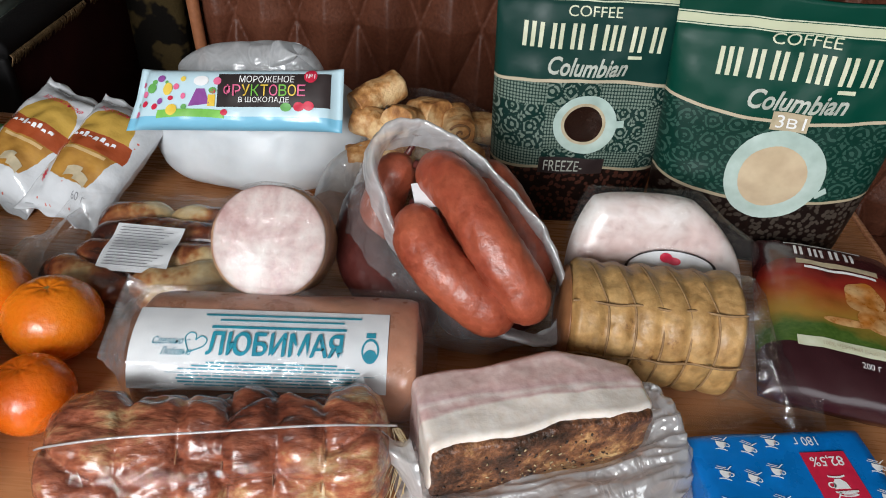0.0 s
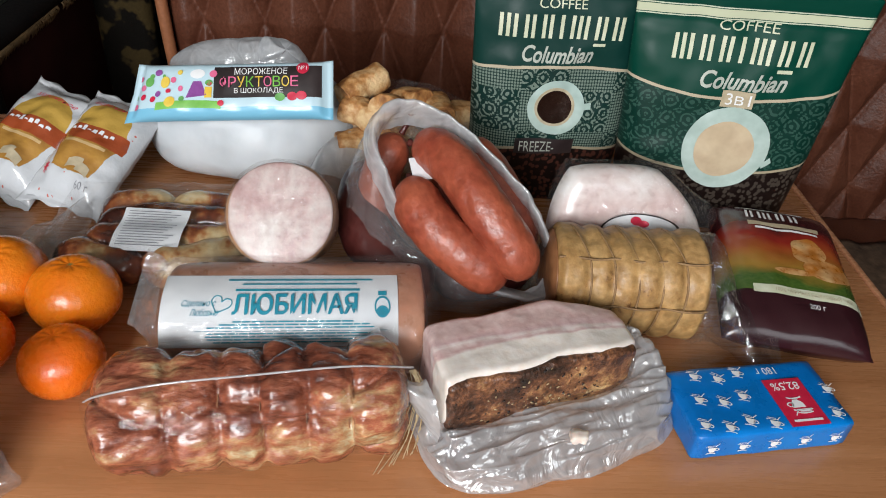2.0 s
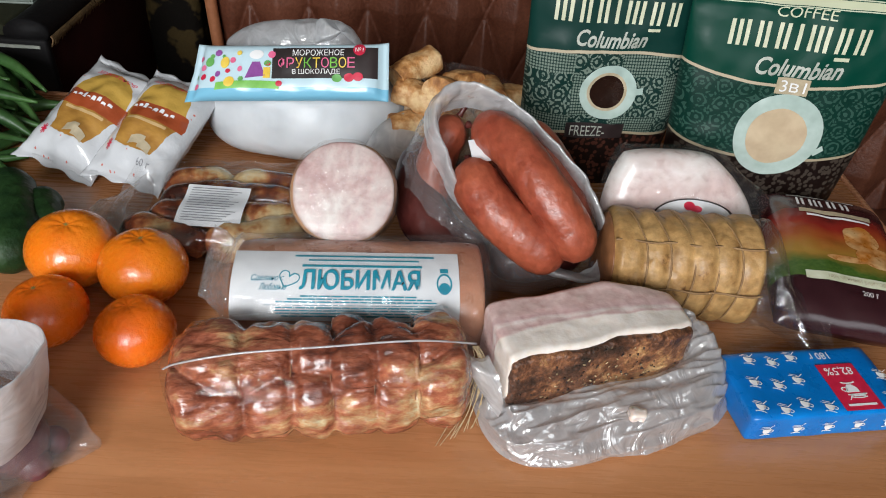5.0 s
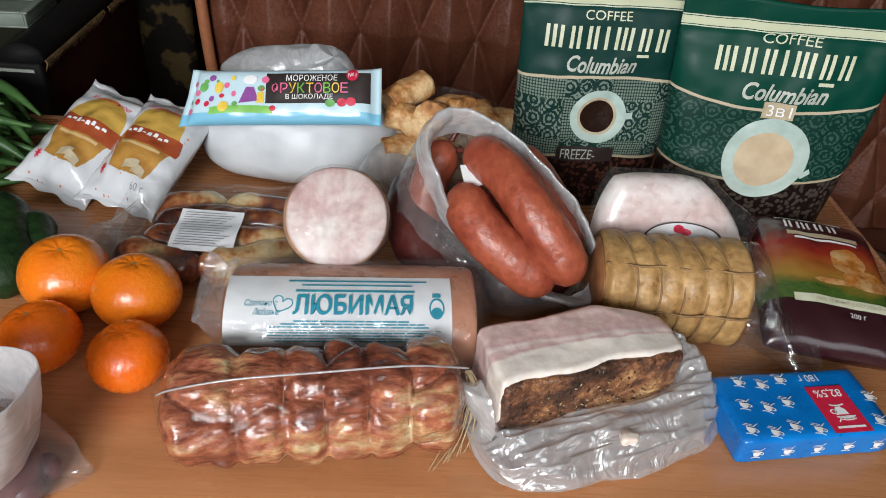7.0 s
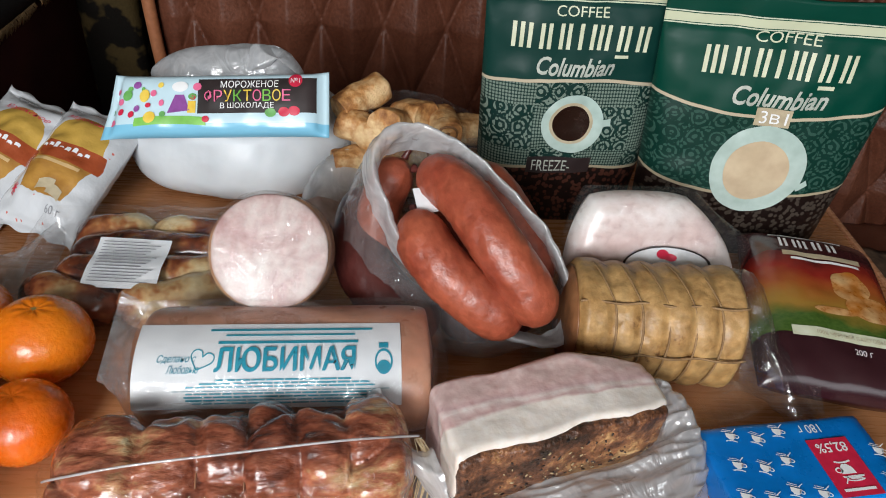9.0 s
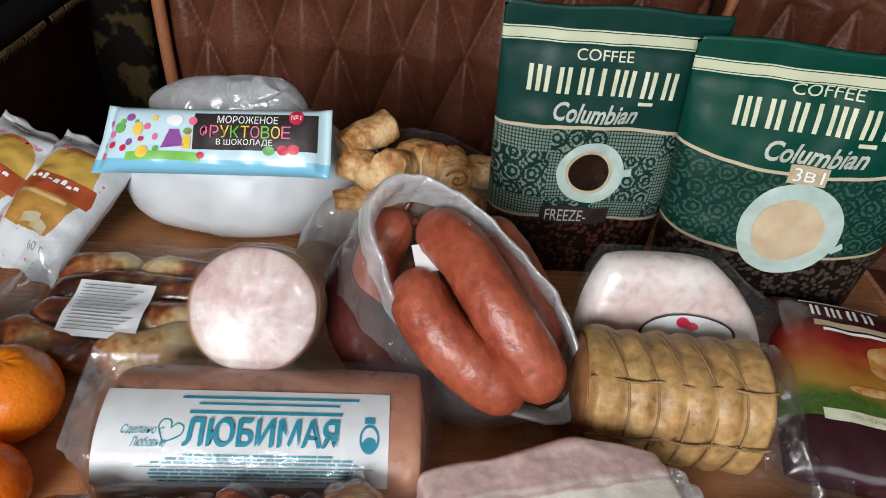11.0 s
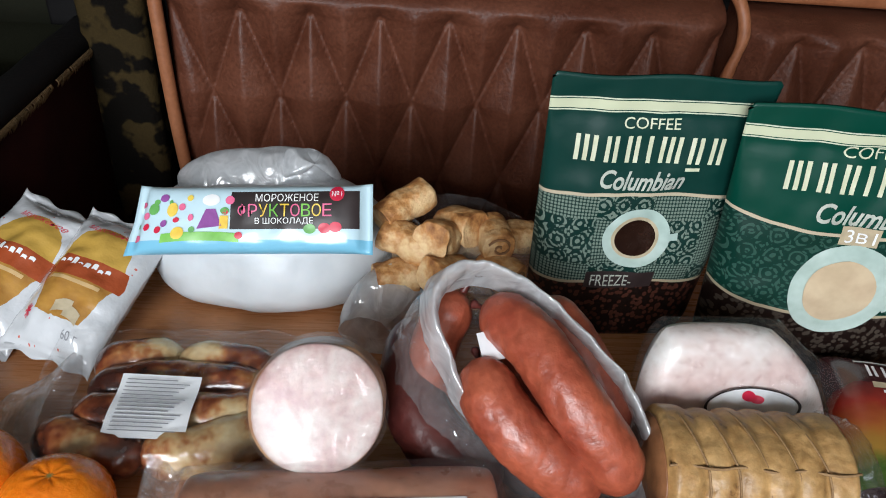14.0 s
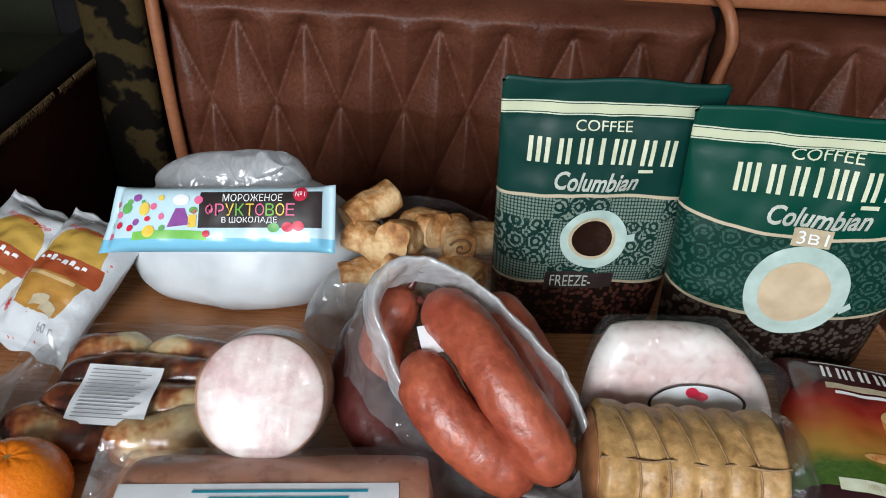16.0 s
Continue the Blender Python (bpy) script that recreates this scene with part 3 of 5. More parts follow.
tray = thing("plastic_container", pose(-0.604, 0.937, 0.0535, 0, 0, 3), "grey-green plastic food container on the sofa arm", "container")
TX, TY = 0.052, 0.050
for nm, b in (("bottom", (-TX, -TY, 0, TX, TY, 0.003)), ("side_wall", (-TX, -TY, 0.003, -TX + 0.003, TY, 0.02)), ("side_wall", (TX - 0.003, -TY, 0.003, TX, TY, 0.02)), ("side_wall", (-TX + 0.003, -TY, 0.003, TX - 0.003, -TY + 0.003, 0.02)), ("side_wall", (-TX + 0.003, TY - 0.003, 0.003, TX - 0.003, TY, 0.02)), ("rim", (-TX - 0.005, -TY - 0.005, 0.020, -TX + 0.004, TY + 0.005, 0.023)), ("rim", (TX - 0.004, -TY - 0.005, 0.020, TX + 0.005, TY + 0.005, 0.023)), ("rim", (-TX + 0.004, -TY - 0.005, 0.020, TX - 0.004, -TY + 0.004, 0.023)), ("rim", (-TX + 0.004, TY - 0.004, 0.020, TX - 0.004, TY + 0.005, 0.023))):
    part(nm, box(*b, 0.001), M_tray, tray)


# ---------------------------------------------------------------- the food on the table
def mandarin(x, y, r, squash, tilt, spin, label, peel=None):
    ob = thing("mandarin", pose(x, y, 0, 0, 0, 0), label, "mandarin", "mandarins on the table")
    bm = bmesh.new()
    bmesh.ops.create_uvsphere(bm, u_segments=40, v_segments=28, radius=1)
    for v in bm.verts:
        p = v.co.copy()
        rad = math.hypot(p.x, p.y)
        dim = 0.10 * math.exp(-(rad / 0.22) ** 2)
        v.co = Vector((p.x * r, p.y * r, math.copysign(max(abs(p.z) - dim, 0), p.z) * r * squash))
        a = math.atan2(p.y, p.x)
        v.co *= 1 + 0.012 * math.cos(9 * a) * math.exp(-((rad - 0.25) / 0.2) ** 2) + 0.012 * noise.noise(p * 1.7 + Vector((spin, 0, 0)))
    top = bm
    m = pose(0, 0, r * squash * 0.985, tilt, tilt * 0.4, spin)
    part("peel", moved(top, m), peel or M_orange, ob)
    part("calyx", moved(oval(0, 0, 0.0034, 0.0034, 20, 2, 0, 5, 0.3), m @ pose(0, 0, r * squash * 0.905)), M_calyx, ob, "small dry green-brown calyx")
    return ob


mandarin(-0.319, 0.430, 0.0355, 0.84, 8, 20, "large glossy orange mandarin at the back")
mandarin(-0.256, 0.412, 0.0340, 0.88, 6, 130, "large glossy orange mandarin in the middle")
mandarin(-0.311, 0.361, 0.0295, 0.86, -8, 75, "deep orange mandarin beside the bag of onions", M_orange_red)
mandarin(-0.241, 0.346, 0.0285, 0.88, 5, 210, "smaller deep orange mandarin in front", M_orange_red)

# butter
def cup_sign(s):
    """A small tilted cup with steam and two short strokes of script."""
    bowl = [(-0.0040 * s, 0.0022 * s), (-0.0034 * s, -0.0012 * s), (-0.0012 * s, -0.0036 * s), (0.0016 * s, -0.0036 * s), (0.0036 * s, -0.0012 * s), (0.0042 * s, 0.0022 * s)]
    return merged(polygon(bowl), moved(oval(0.0046 * s, -0.0002 * s, 0.0021 * s, 0.0018 * s, 14, 1, 0.6), pose(0, 0, 0)), patch(-0.0045 * s, -0.0058 * s, 0.0045 * s, -0.0048 * s, 4, 1, 0.0008 * s),
                  polygon([(-0.0068 * s, 0.0032 * s), (0.0030 * s, 0.0034 * s), (0.0032 * s, 0.0039 * s), (-0.0066 * s, 0.0038 * s)]), polygon([(-0.0056 * s, 0.0050 * s), (0.0012 * s, 0.0048 * s), (0.0014 * s, 0.0053 * s), (-0.0055 * s, 0.0056 * s)]),
                  polygon([(0.0018 * s, 0.0040 * s), (0.0050 * s, 0.0078 * s), (0.0055 * s, 0.0074 * s), (0.0026 * s, 0.0038 * s)]))


butter = thing("butter_pack", pose(0.2515, 0.331, 0, 0, 0, 8.0), "blue wrapped block of butter with a red label", "butter")
BL, BW, BH = 0.120, 0.063, 0.025
part("block", block(-BL / 2, -BW / 2, 0, BL / 2, BW / 2, BH, 14, 0.0035, 0.0006, 60), M_blue, butter, "blue foil-paper wrapper")
flat = lambda x0, y0, x1, y1: patch(x0, y0, x1, y1, 6, 6)
bt = pose(0, 0, BH + 0.0008)
butter_label = part("label", moved(flat(0.010, -0.0305, 0.040, 0.013), bt), M_red, butter, "red label")
part("weight_text", moved(words("180 г", 0.004, -0.004, 0.020, 0.003), pose(0.018, 0.021, BH + 0.0010, 0, 0, 180) @ pose(-0.012, 0, 0)), M_white, butter)
part("percent_text", moved(words("82,5%", -0.011, -0.0042, 0.011, 0.0042, 0.1, 0.01), pose(0.025, 0.0060, BH + 0.0013, 0, 0, 180)), M_white, butter_label)
part("emblem", moved(merged(cup_sign(1.25), patch(-0.009, 0.004, 0.006, 0.0052, 6, 1, 0.001), patch(-0.008, 0.0065, 0.004, 0.0075, 6, 1, 0.001)), pose(0.025, -0.012, BH + 0.0013, 0, 0, 180)), M_white, butter_label)
part("text_bar", moved(patch(-0.011, -0.001, 0.011, 0.001), pose(0.025, -0.026, BH + 0.0013)), M_white, butter_label)


for i in range(7):
    for j in range(3):
        px, py = -0.051 + 0.0168 * i + 0.006 * j, -0.022 + 0.022 * j - 0.004 * (i % 2)
        if (0.004 < px < 0.046 and py < 0.019) or px > 0.056 or (j == 2 and 0.0 < px < 0.048):
            continue
        part("cup_sign", moved(cup_sign(0.86), pose(px, py, BH + 0.0011, 0, 0, -22 + 8 * math.sin(i * 3 + j))), M_white, butter)
for i in range(5):
    part("cup_sign", moved(cup_sign(0.8), pose(-0.047 + 0.0235 * i, -BW / 2 - 0.0010, 0.012, 90, 0, 0)), M_white, butter)

# smoked pork roll in film
pork = thing("smoked_pork_roll", pose(-0.098, 0.300, 0, 0, 0, 8.5), "string-tied smoked pork roll in clear film", "smoked meat")


def tied_roll(length, ry, rz, ties, dent, lump, seed, taper=0.75, folds=0.0):
    rings = []
    k = 150
    for i in range(k + 1):
        s = i / k
        x = -length / 2 + length * s
        q = min(s, 1 - s) / 0.09
        end = math.sqrt(max(0.03, 1 - (1 - min(q, 1)) ** 2))
        near = min(abs(x - t) for t in ties)
        f = end * (1 - dent * math.exp(-(near / 0.0042) ** 2))
        rings.append(((x, 0, rz), (0, ry * f, 0), (0, 0, rz * f)))
    bm = loft(rings, 110, 1, 2.3)
    for v in bm.verts:
        p = Vector((v.co.x * 13 + v.co.z * 7, v.co.y * 16 + seed, v.co.z * 16 - v.co.x * 6))
        d = Vector((0, v.co.y, v.co.z - rz))
        if d.length > 1e-6:
            f = noise.voronoi(p)[0]
            v.co += d.normalized() * lump * (min(1.0, (f[1] - f[0]) * 1.7) ** 0.55 - 0.78 + 0.45 * noise.noise(p * 1.3) + 0.22 * noise.noise(p * 4) + 0.1 * noise.noise(p * 11))
            if folds:
                k = sum(v.co.x > t for t in ties)
                arc = math.atan2(v.co.z - rz, -v.co.y) * rz
                lean = (0.55, -0.4, 0.75, -0.7, 0.3, -0.5, 0.6)[k]
                q = (arc + lean * v.co.x) * 15 + k * 0.37 + 0.30 * noise.noise(p * 0.9) + 0.10 * noise.noise(p * 2.5)
                ridge = abs(math.sin(math.pi * q)) ** 0.45
                v.co += d.normalized() * folds * (ridge - 0.85 + 0.10 * noise.noise(p * 5) + 0.16 * noise.noise(Vector((p.x * 3, p.y * 9, p.z * 9))))
        v.co.z = max(v.co.z, 0.0015)
    return bm


ties = [-0.050, -0.019, 0.006, 0.034, 0.060]
part("meat", tied_roll(0.200, 0.0385, 0.0375, ties, 0.085, 0.0040, 5.0, folds=0.0120), M_pork, pork, "glossy reddish-brown meat with golden fat")
for t in ties:
    part("string", loft([((t + 0.002 * math.cos(a), 0.0310 * math.cos(a), 0.036 + 0.0305 * math.sin(a)), (0.0005, 0, 0), (0, 0.0005 * math.cos(a), 0.0005 * math.sin(a))) for a in [2 * math.pi * i / 40 for i in range(41)]], 6, 1, caps=(False, False)), M_roast_end, pork)
part("film", loft([((-0.102, 0, 0.055), (0, 0.006, 0), (0, 0, 0.006)), ((-0.092, 0, 0.042), (0, 0.028, 0), (0, 0, 0.029)), ((-0.06, 0, 0.0405), (0, 0.0405, 0), (0, 0, 0.0395)), ((0.03, 0, 0.0405), (0, 0.0405, 0), (0, 0, 0.0395)), ((0.085, 0, 0.041), (0, 0.033, 0), (0, 0, 0.034)), ((0.098, 0.0, 0.05), (0, 0.012, 0), (0, 0, 0.013)), ((0.104, 0.003, 0.057), (0, 0.006, 0), (0, 0, 0.006)), ((0.113, 0.008, 0.064), (0, 0.017, 0), (0.004, 0, 0.014))], 48, 6, 2.2, 0.0012, 50, 0.003, 30, caps=(True, False)), M_wrap, pork, "clear shrink film")
part("seam", tube([(-0.100, -0.003, 0.056), (-0.086, -0.012, 0.070), (-0.05, -0.015, 0.0785), (0.0, -0.014, 0.079), (0.06, -0.012, 0.078), (0.102, 0.0, 0.060)], 0.0007, 6, 8), M_bag_thick, pork, "shiny welded seam of the film")
for i in range(13):
    a = random.uniform(-1, 1)
    x = 0.103 + 0.005 * random.random()
    part("twine_strand", tube([(x - 0.004, 0.0, 0.058), (x + 0.003 * a, -0.008 + 0.004 * random.random(), 0.046), (x - 0.004 + 0.009 * a, -0.016 + 0.005 * a, 0.030), (x - 0.010 + 0.008 * a + 0.006 * random.random(), -0.022, 0.016), (x - 0.016 + 0.016 * a, -0.030 + 0.008 * a, 0.002 + 0.003 * random.random())], 0.0003, 5, 5), M_twine, pork)

# bacon block in a crumpled bag
bacon = thing("pork_belly_block", pose(0.083, 0.341, 0, 0, 0, 17), "cut block of smoked pork belly with peppered rind", "smoked meat")


def belly_form(bm):
    """Narrows the block towards its rounded end and lets the top slope a little."""
    for v in bm.verts:
        u = max(0.0, min(1.0, (v.co.x - 0.012) / 0.062))
        if v.co.y > -0.010:
            v.co.y = -0.010 + (v.co.y + 0.010) * (1 - 0.62 * u ** 2.2)
        v.co.y += 0.006 * u ** 2 - 0.004 * max(0, -v.co.x / 0.07) + 0.0016 * math.sin(v.co.x * 90)
        v.co.z *= 1 - 0.10 * u ** 2
        v.co.y += 0.012 * max(0, 0.035 - v.co.z) / 0.035 * (v.co.y < 0)
    return bm


part("rind", belly_form(block(-0.0695, -0.0308, 0.003, 0.070, -0.010, 0.0685, 44, 0.004, 0.0012, 90, 4)), M_rind, bacon, "dark peppered rind")
part("cut_meat", belly_form(block(-0.071, -0.0265, 0.004, 0.073, 0.029, 0.0715, 40, 0.0045, 0.0012, 45, 2)), M_belly, bacon, "pink cut meat with a white fat layer")
for nm, mt, k in (("pepper_flake", M_ink, 90), ("spice_flake", M_twine, 70)):
    bits = []
    for i in range(k):
        px, pz = random.gauss(0.0, 0.03), random.gauss(0.036, 0.014)
        px, pz = max(-0.066, min(0.064, px)), max(0.006, min(0.066, pz))
        q = random.uniform(0.0002, 0.0008)
        bits.append(moved(box(-q * 1.4, -q * 0.5, -q * 0.7, q * 1.4, q * 0.5, q * 0.7, 0), pose(px, -0.0312, pz, random.uniform(-20, 20), random.uniform(0, 180), random.uniform(-20, 20))))
    tagged(part(nm, belly_form(merged(*bits)), mt, bacon), kind="stuff")
bbag = thing("plastic_bag", pose(0.096, 0.326, 0, 0, 0, 18), "crumpled clear plastic bag round the pork block", "plastic bag")
bag = loft([((0, -0.002, 0.002), (0.08, 0, 0), (0, 0.042, 0)), ((-0.001, -0.003, 0.004), (0.090, 0, 0), (0, 0.052, 0)), ((-0.001, -0.003, 0.012), (0.093, 0, 0), (0, 0.055, 0.002)), ((0.0, -0.002, 0.022), (0.091, 0, 0.001), (0, 0.051, 0.003)), ((0.001, 0.000, 0.031), (0.088, 0, 0.004), (0, 0.046, 0.005)), ((0.001, 0.002, 0.037), (0.085, 0, 0.005), (0, 0.040, 0.006)), ((0.000, 0.006, 0.037), (0.081, 0, 0.005), (0, 0.033, 0.005)), ((-0.002, 0.010, 0.033), (0.077, 0, 0.004), (0, 0.025, 0.004))], 260, 12, 3.0, 0.003, 20, 0.0070, (20, 20, 75), caps=(True, False), seed=3)
for v in bag.verts:
    if v.co.z > 0.010:
        q = Vector((v.co.x * 14, v.co.y * 75, v.co.z * 60))
        k = min((v.co.z - 0.010) / 0.012, 1)
        v.co.z += k * (0.012 * (0.30 - abs(noise.noise(q))) + 0.005 * (0.3 - abs(noise.noise(q * 2.3))))
part("film", bag, M_bag_white, bbag, "thin crumpled film")
part("bag_end", loft([((-0.085, 0.0, 0.035), (0, 0.02, 0), (0, 0, 0.02)), ((-0.098, 0.012, 0.046), (0, 0.008, 0), (0, 0, 0.008)), ((-0.108, 0.026, 0.052), (0, 0.022, 0.004), (0.004, 0, 0.012)), ((-0.112, 0.034, 0.05), (0, 0.028, 0.006), (0.008, 0, 0.015))], 80, 8, 2, 0.002, 40, 0.006, 70, caps=(False, False), seed=8), M_bag_thick, bbag, "gathered end of the bag")

# boiled sausage loaf with a label
loaf = thing("sausage_loaf", pose(-0.083, 0.387, 0, 0, 0, 3.5), "pink boiled sausage in film with a white label", "sausage")
LY, LZ = 0.044, 0.0355
part("sausage", loft([((-0.090, 0, LZ), (0, 0.006, 0), (0, 0, 0.006)), ((-0.089, 0, LZ), (0, 0.030, 0), (0, 0, 0.025)), ((-0.081, 0, LZ), (0, LY, 0), (0, 0, LZ)), ((0, 0, LZ), (0, LY, 0), (0, 0, LZ)), ((0.082, 0, LZ), (0, LY, 0), (0, 0, LZ)), ((0.092, 0, LZ), (0, LY * 0.78, 0), (0, 0, LZ * 0.78)), ((0.096, 0, LZ), (0, 0.012, 0), (0, 0, 0.012))], 56, 8, 2.3, 0.0006, 30), M_loaf, loaf, "pinkish-brown skin")


def on_loaf(bm, proud=0.0012):
    for v in bm.verts:
        a = v.co.y / 0.042
        c, s = math.cos(a), math.sin(a)
        c, s = math.copysign(abs(c) ** (2 / 2.3), c), math.copysign(abs(s) ** (2 / 2.3), s)
        v.co = Vector((v.co.x, (LY + proud) * s, LZ + (LZ + proud) * c + v.co.z))
    return bm


loaf_label = part("label", on_loaf(patch(-0.089, -0.054, 0.073, 0.003, 60, 24)), M_label, loaf, "white printed paper label")
part("title_text", on_loaf(split_long(merged(words("ЛЮБИМАЯ", -0.0410, -0.0285, 0.0440, -0.0125, 0, 0.01), moved(words("ЛЮБИМАЯ", -0.0404, -0.0281, 0.0446, -0.0121, 0, 0.01), pose(0, 0, 0.0003))), 0.003), 0.0022), M_teal, loaf_label)
part("script_text", on_loaf(merged(words("Сделано с", -0.075, -0.0225, -0.052, -0.0165, 0.4), words("Любовью", -0.069, -0.0290, -0.050, -0.0235, 0.4)), 0.0018), M_teal, loaf_label)
part("heart", on_loaf(merged(*[moved(tube([(0, -0.007, 0), (0.0066 * s, 0.0, 0), (0.006 * s, 0.005, 0), (0.002 * s, 0.0055, 0), (0, 0.002, 0)], 0.0004, 5, 4), pose(-0.0490, -0.020, 0, 0, 0, -20)) for s in (-1, 1)]), 0.0014), M_teal, loaf_label, "thin teal heart outline")
for y, a, b, h in ((-0.0008, -0.046, 0.055, 0.0011), (-0.0040, -0.036, 0.044, 0.0011), (-0.0088, -0.040, 0.046, 0.0018)):
    part("text_bar", on_loaf(patch(a, y - h / 2, b, y + h / 2, 40, 1), 0.0018), M_teal, loaf_label)
for i, (a, b) in enumerate(((-0.040, 0.043), (-0.049, 0.054), (-0.057, 0.059), (-0.065, 0.066), (-0.057, 0.058), (-0.058, 0.060), (-0.057, 0.060), (-0.053, 0.058))):
    x = a
    while x < b - 0.003:
        w = min(random.uniform(0.004, 0.012), b - x)
        part("text_bar", on_loaf(patch(x, -0.0335 - i * 0.0023 - 0.0007, x + w, -0.0335 - i * 0.0023 + (0.0005 if i != 3 else -0.0002), 6, 1), 0.0018), M_teal, loaf_label)
        x += w + 0.0008
part("badge", on_loaf(merged(oval(0.0620, -0.0225, 0.0056, 0.0085, 28, 4, 0.8), oval(0.0620, -0.0265, 0.0042, 0.0048, 24, 3), patch(0.0590, -0.0135, 0.0650, -0.0100, 4, 2)), 0.0018), M_teal, loaf_label, "plain teal badge")
part("film_end", loft([((-0.090, 0.0, 0.040), (0, 0.046, 0), (0, 0, 0.036)), ((-0.098, 0.004, 0.046), (0, 0.038, 0), (0, 0, 0.024)), ((-0.108, 0.010, 0.056), (0, 0.034, 0.004), (0.003, 0, 0.012)), ((-0.114, 0.014, 0.058), (0, 0.034, 0.006), (0.004, 0, 0.010))], 80, 8, 2, 0.002, 40, 0.006, 55, caps=(False, False), seed=31), M_bag, loaf, "crumpled clear end of the film")
part("film", loft([((-0.106, 0.004, 0.048), (0, 0.03, 0), (0, 0, 0.014)), ((-0.096, 0, 0.042), (0, 0.036, 0), (0, 0, 0.03)), ((-0.085, 0, 0.0385), (0, 0.0475, 0), (0, 0, 0.0375)), ((0, 0, 0.0385), (0, 0.047, 0), (0, 0, 0.0375)), ((0.084, 0, 0.0385), (0, 0.0465, 0), (0, 0, 0.0375)), ((0.100, 0, 0.037), (0, 0.026, 0), (0, 0, 0.024)), ((0.106, 0, 0.036), (0, 0.01, 0), (0, 0, 0.01))], 60, 8, 2.3, 0.001, 40, 0.0028, 34, caps=(False, True), seed=5), M_loaf_film, loaf, "loose clear film")

# round ham
ham = thing("ham_piece", pose(-0.100, 0.438, 0.094, -38, 0, 3), "round cut ham wrapped in clear film", "ham")
HR = 0.0405
part("ham_body", loft([((0, 0.004, 0), (HR * 0.97, 0, 0), (0, 0, HR * 0.97)), ((0, 0.012, 0), (HR * 1.03, 0, 0), (0, 0, HR * 1.0)), ((0, 0.05, 0), (HR * 1.02, 0, 0), (0, 0, HR)), ((0, 0.075, 0), (HR * 0.9, 0, 0), (0, 0, HR * 0.9)), ((0, 0.088, 0), (HR * 0.5, 0, 0), (0, 0, HR * 0.5))], 48, 6, 2.1, 0.0018, 40), M_hamskin, ham, "brown smoked skin")
part("cut_face", loft([((0, 0.004, 0), (HR * 0.965, 0, 0), (0, 0, HR * 0.965)), ((0, 0.001, 0), (HR * 0.93, 0, 0), (0, 0, HR * 0.93)), ((0, -0.0005, 0), (HR * 0.6, 0, 0), (0, 0, HR * 0.6)), ((0, -0.001, 0), (0.002, 0, 0), (0, 0, 0.002))], 48, 5, 2.1, 0.0004, 60), M_hamface, ham, "pink and white marbled cut face")
part("film", loft([((0, 0.06, 0), (HR * 1.06, 0, 0), (0, 0, HR * 1.05)), ((0, 0.01, 0), (HR * 1.055, 0, 0), (0, 0, HR * 1.03)), ((0, -0.0005, 0), (HR * 0.97, 0, 0), (0, 0, HR * 0.97)), ((0, -0.003, 0), (HR * 0.6, 0, 0), (0, 0, HR * 0.6)), ((0, -0.0036, 0), (0.002, 0, 0), (0, 0, 0.002))], 72, 10, 2.1, 0.0007, 60, 0.0020, 50, caps=(False, True)), M_ham_film, ham, "tight clear film")

# sausages in an open bag
sbag = thing("plastic_bag", pose(0, 0, 0), "open milky plastic bag full of smoked sausages", "plastic bag")
part("film", loft([((0.03, 0.495, 0.003), (-0.01, 0.05, 0), (0.065, 0, 0)), ((0.028, 0.492, 0.010), (-0.014, 0.060, 0.004), (0.076, 0, -0.002)), ((0.022, 0.484, 0.045), (-0.026, 0.062, 0.022), (0.080, 0, -0.008)), ((0.031, 0.472, 0.078), (-0.036, 0.055, 0.044), (0.067, 0, -0.012)), ((0.040, 0.461, 0.096), (-0.038, 0.044, 0.053), (0.057, 0, -0.014))], 180, 8, 2.1, 0.0022, 28, 0.006, (45, 45, 9), caps=(True, False), seed=1), M_bag, sbag, "thin milky film")
rim = [((0.0385, 0.466, 0.088), (-0.036, 0.045, 0.047), (0.0590, 0, -0.013)), ((0.0405, 0.458, 0.098), (-0.0390, 0.0440, 0.0545), (0.0570, 0, -0.014)), ((0.0405, 0.4545, 0.1025), (-0.0410, 0.0455, 0.0575), (0.0595, 0, -0.014)), ((0.0400, 0.457, 0.1005), (-0.0425, 0.0475, 0.0595), (0.0625, 0, -0.014)), ((0.0375, 0.466, 0.090), (-0.0415, 0.0495, 0.0545), (0.0650, 0, -0.013))]
part("bag_rim", loft(rim, 200, 6, 2.1, 0.0030, 24, 0.0048, (46, 46, 14), caps=(False, False), seed=1), M_bag_thick, sbag, "thick folded white rim")


def smoked(pts, r, material=None, label=""):
    ob = thing("smoked_sausage", pose(0, 0, 0), label or "curved glossy reddish-brown smoked sausage in the bag", "sausage", "sausages in the bag")
    part("sausage", sausage(pts, r, 60, amp=0.0006, freq=50, crease=0.0014, cfreq=(170, 60, 60)), material or M_sausage, ob)
    P = [Vector(p) for p in pts]
    e = P[0] + (P[0] - P[1]).normalized() * 0.001
    part("tied_end", tube([e, e + (P[0] - P[1]).normalized() * 0.006, e + (P[0] - P[1]).normalized() * 0.012], [0.003, 0.0018, 0.0035], 10, 3, amp=0.001, freq=200), M_sausage_dark_shaded, ob, "knotted skin end")
    return ob


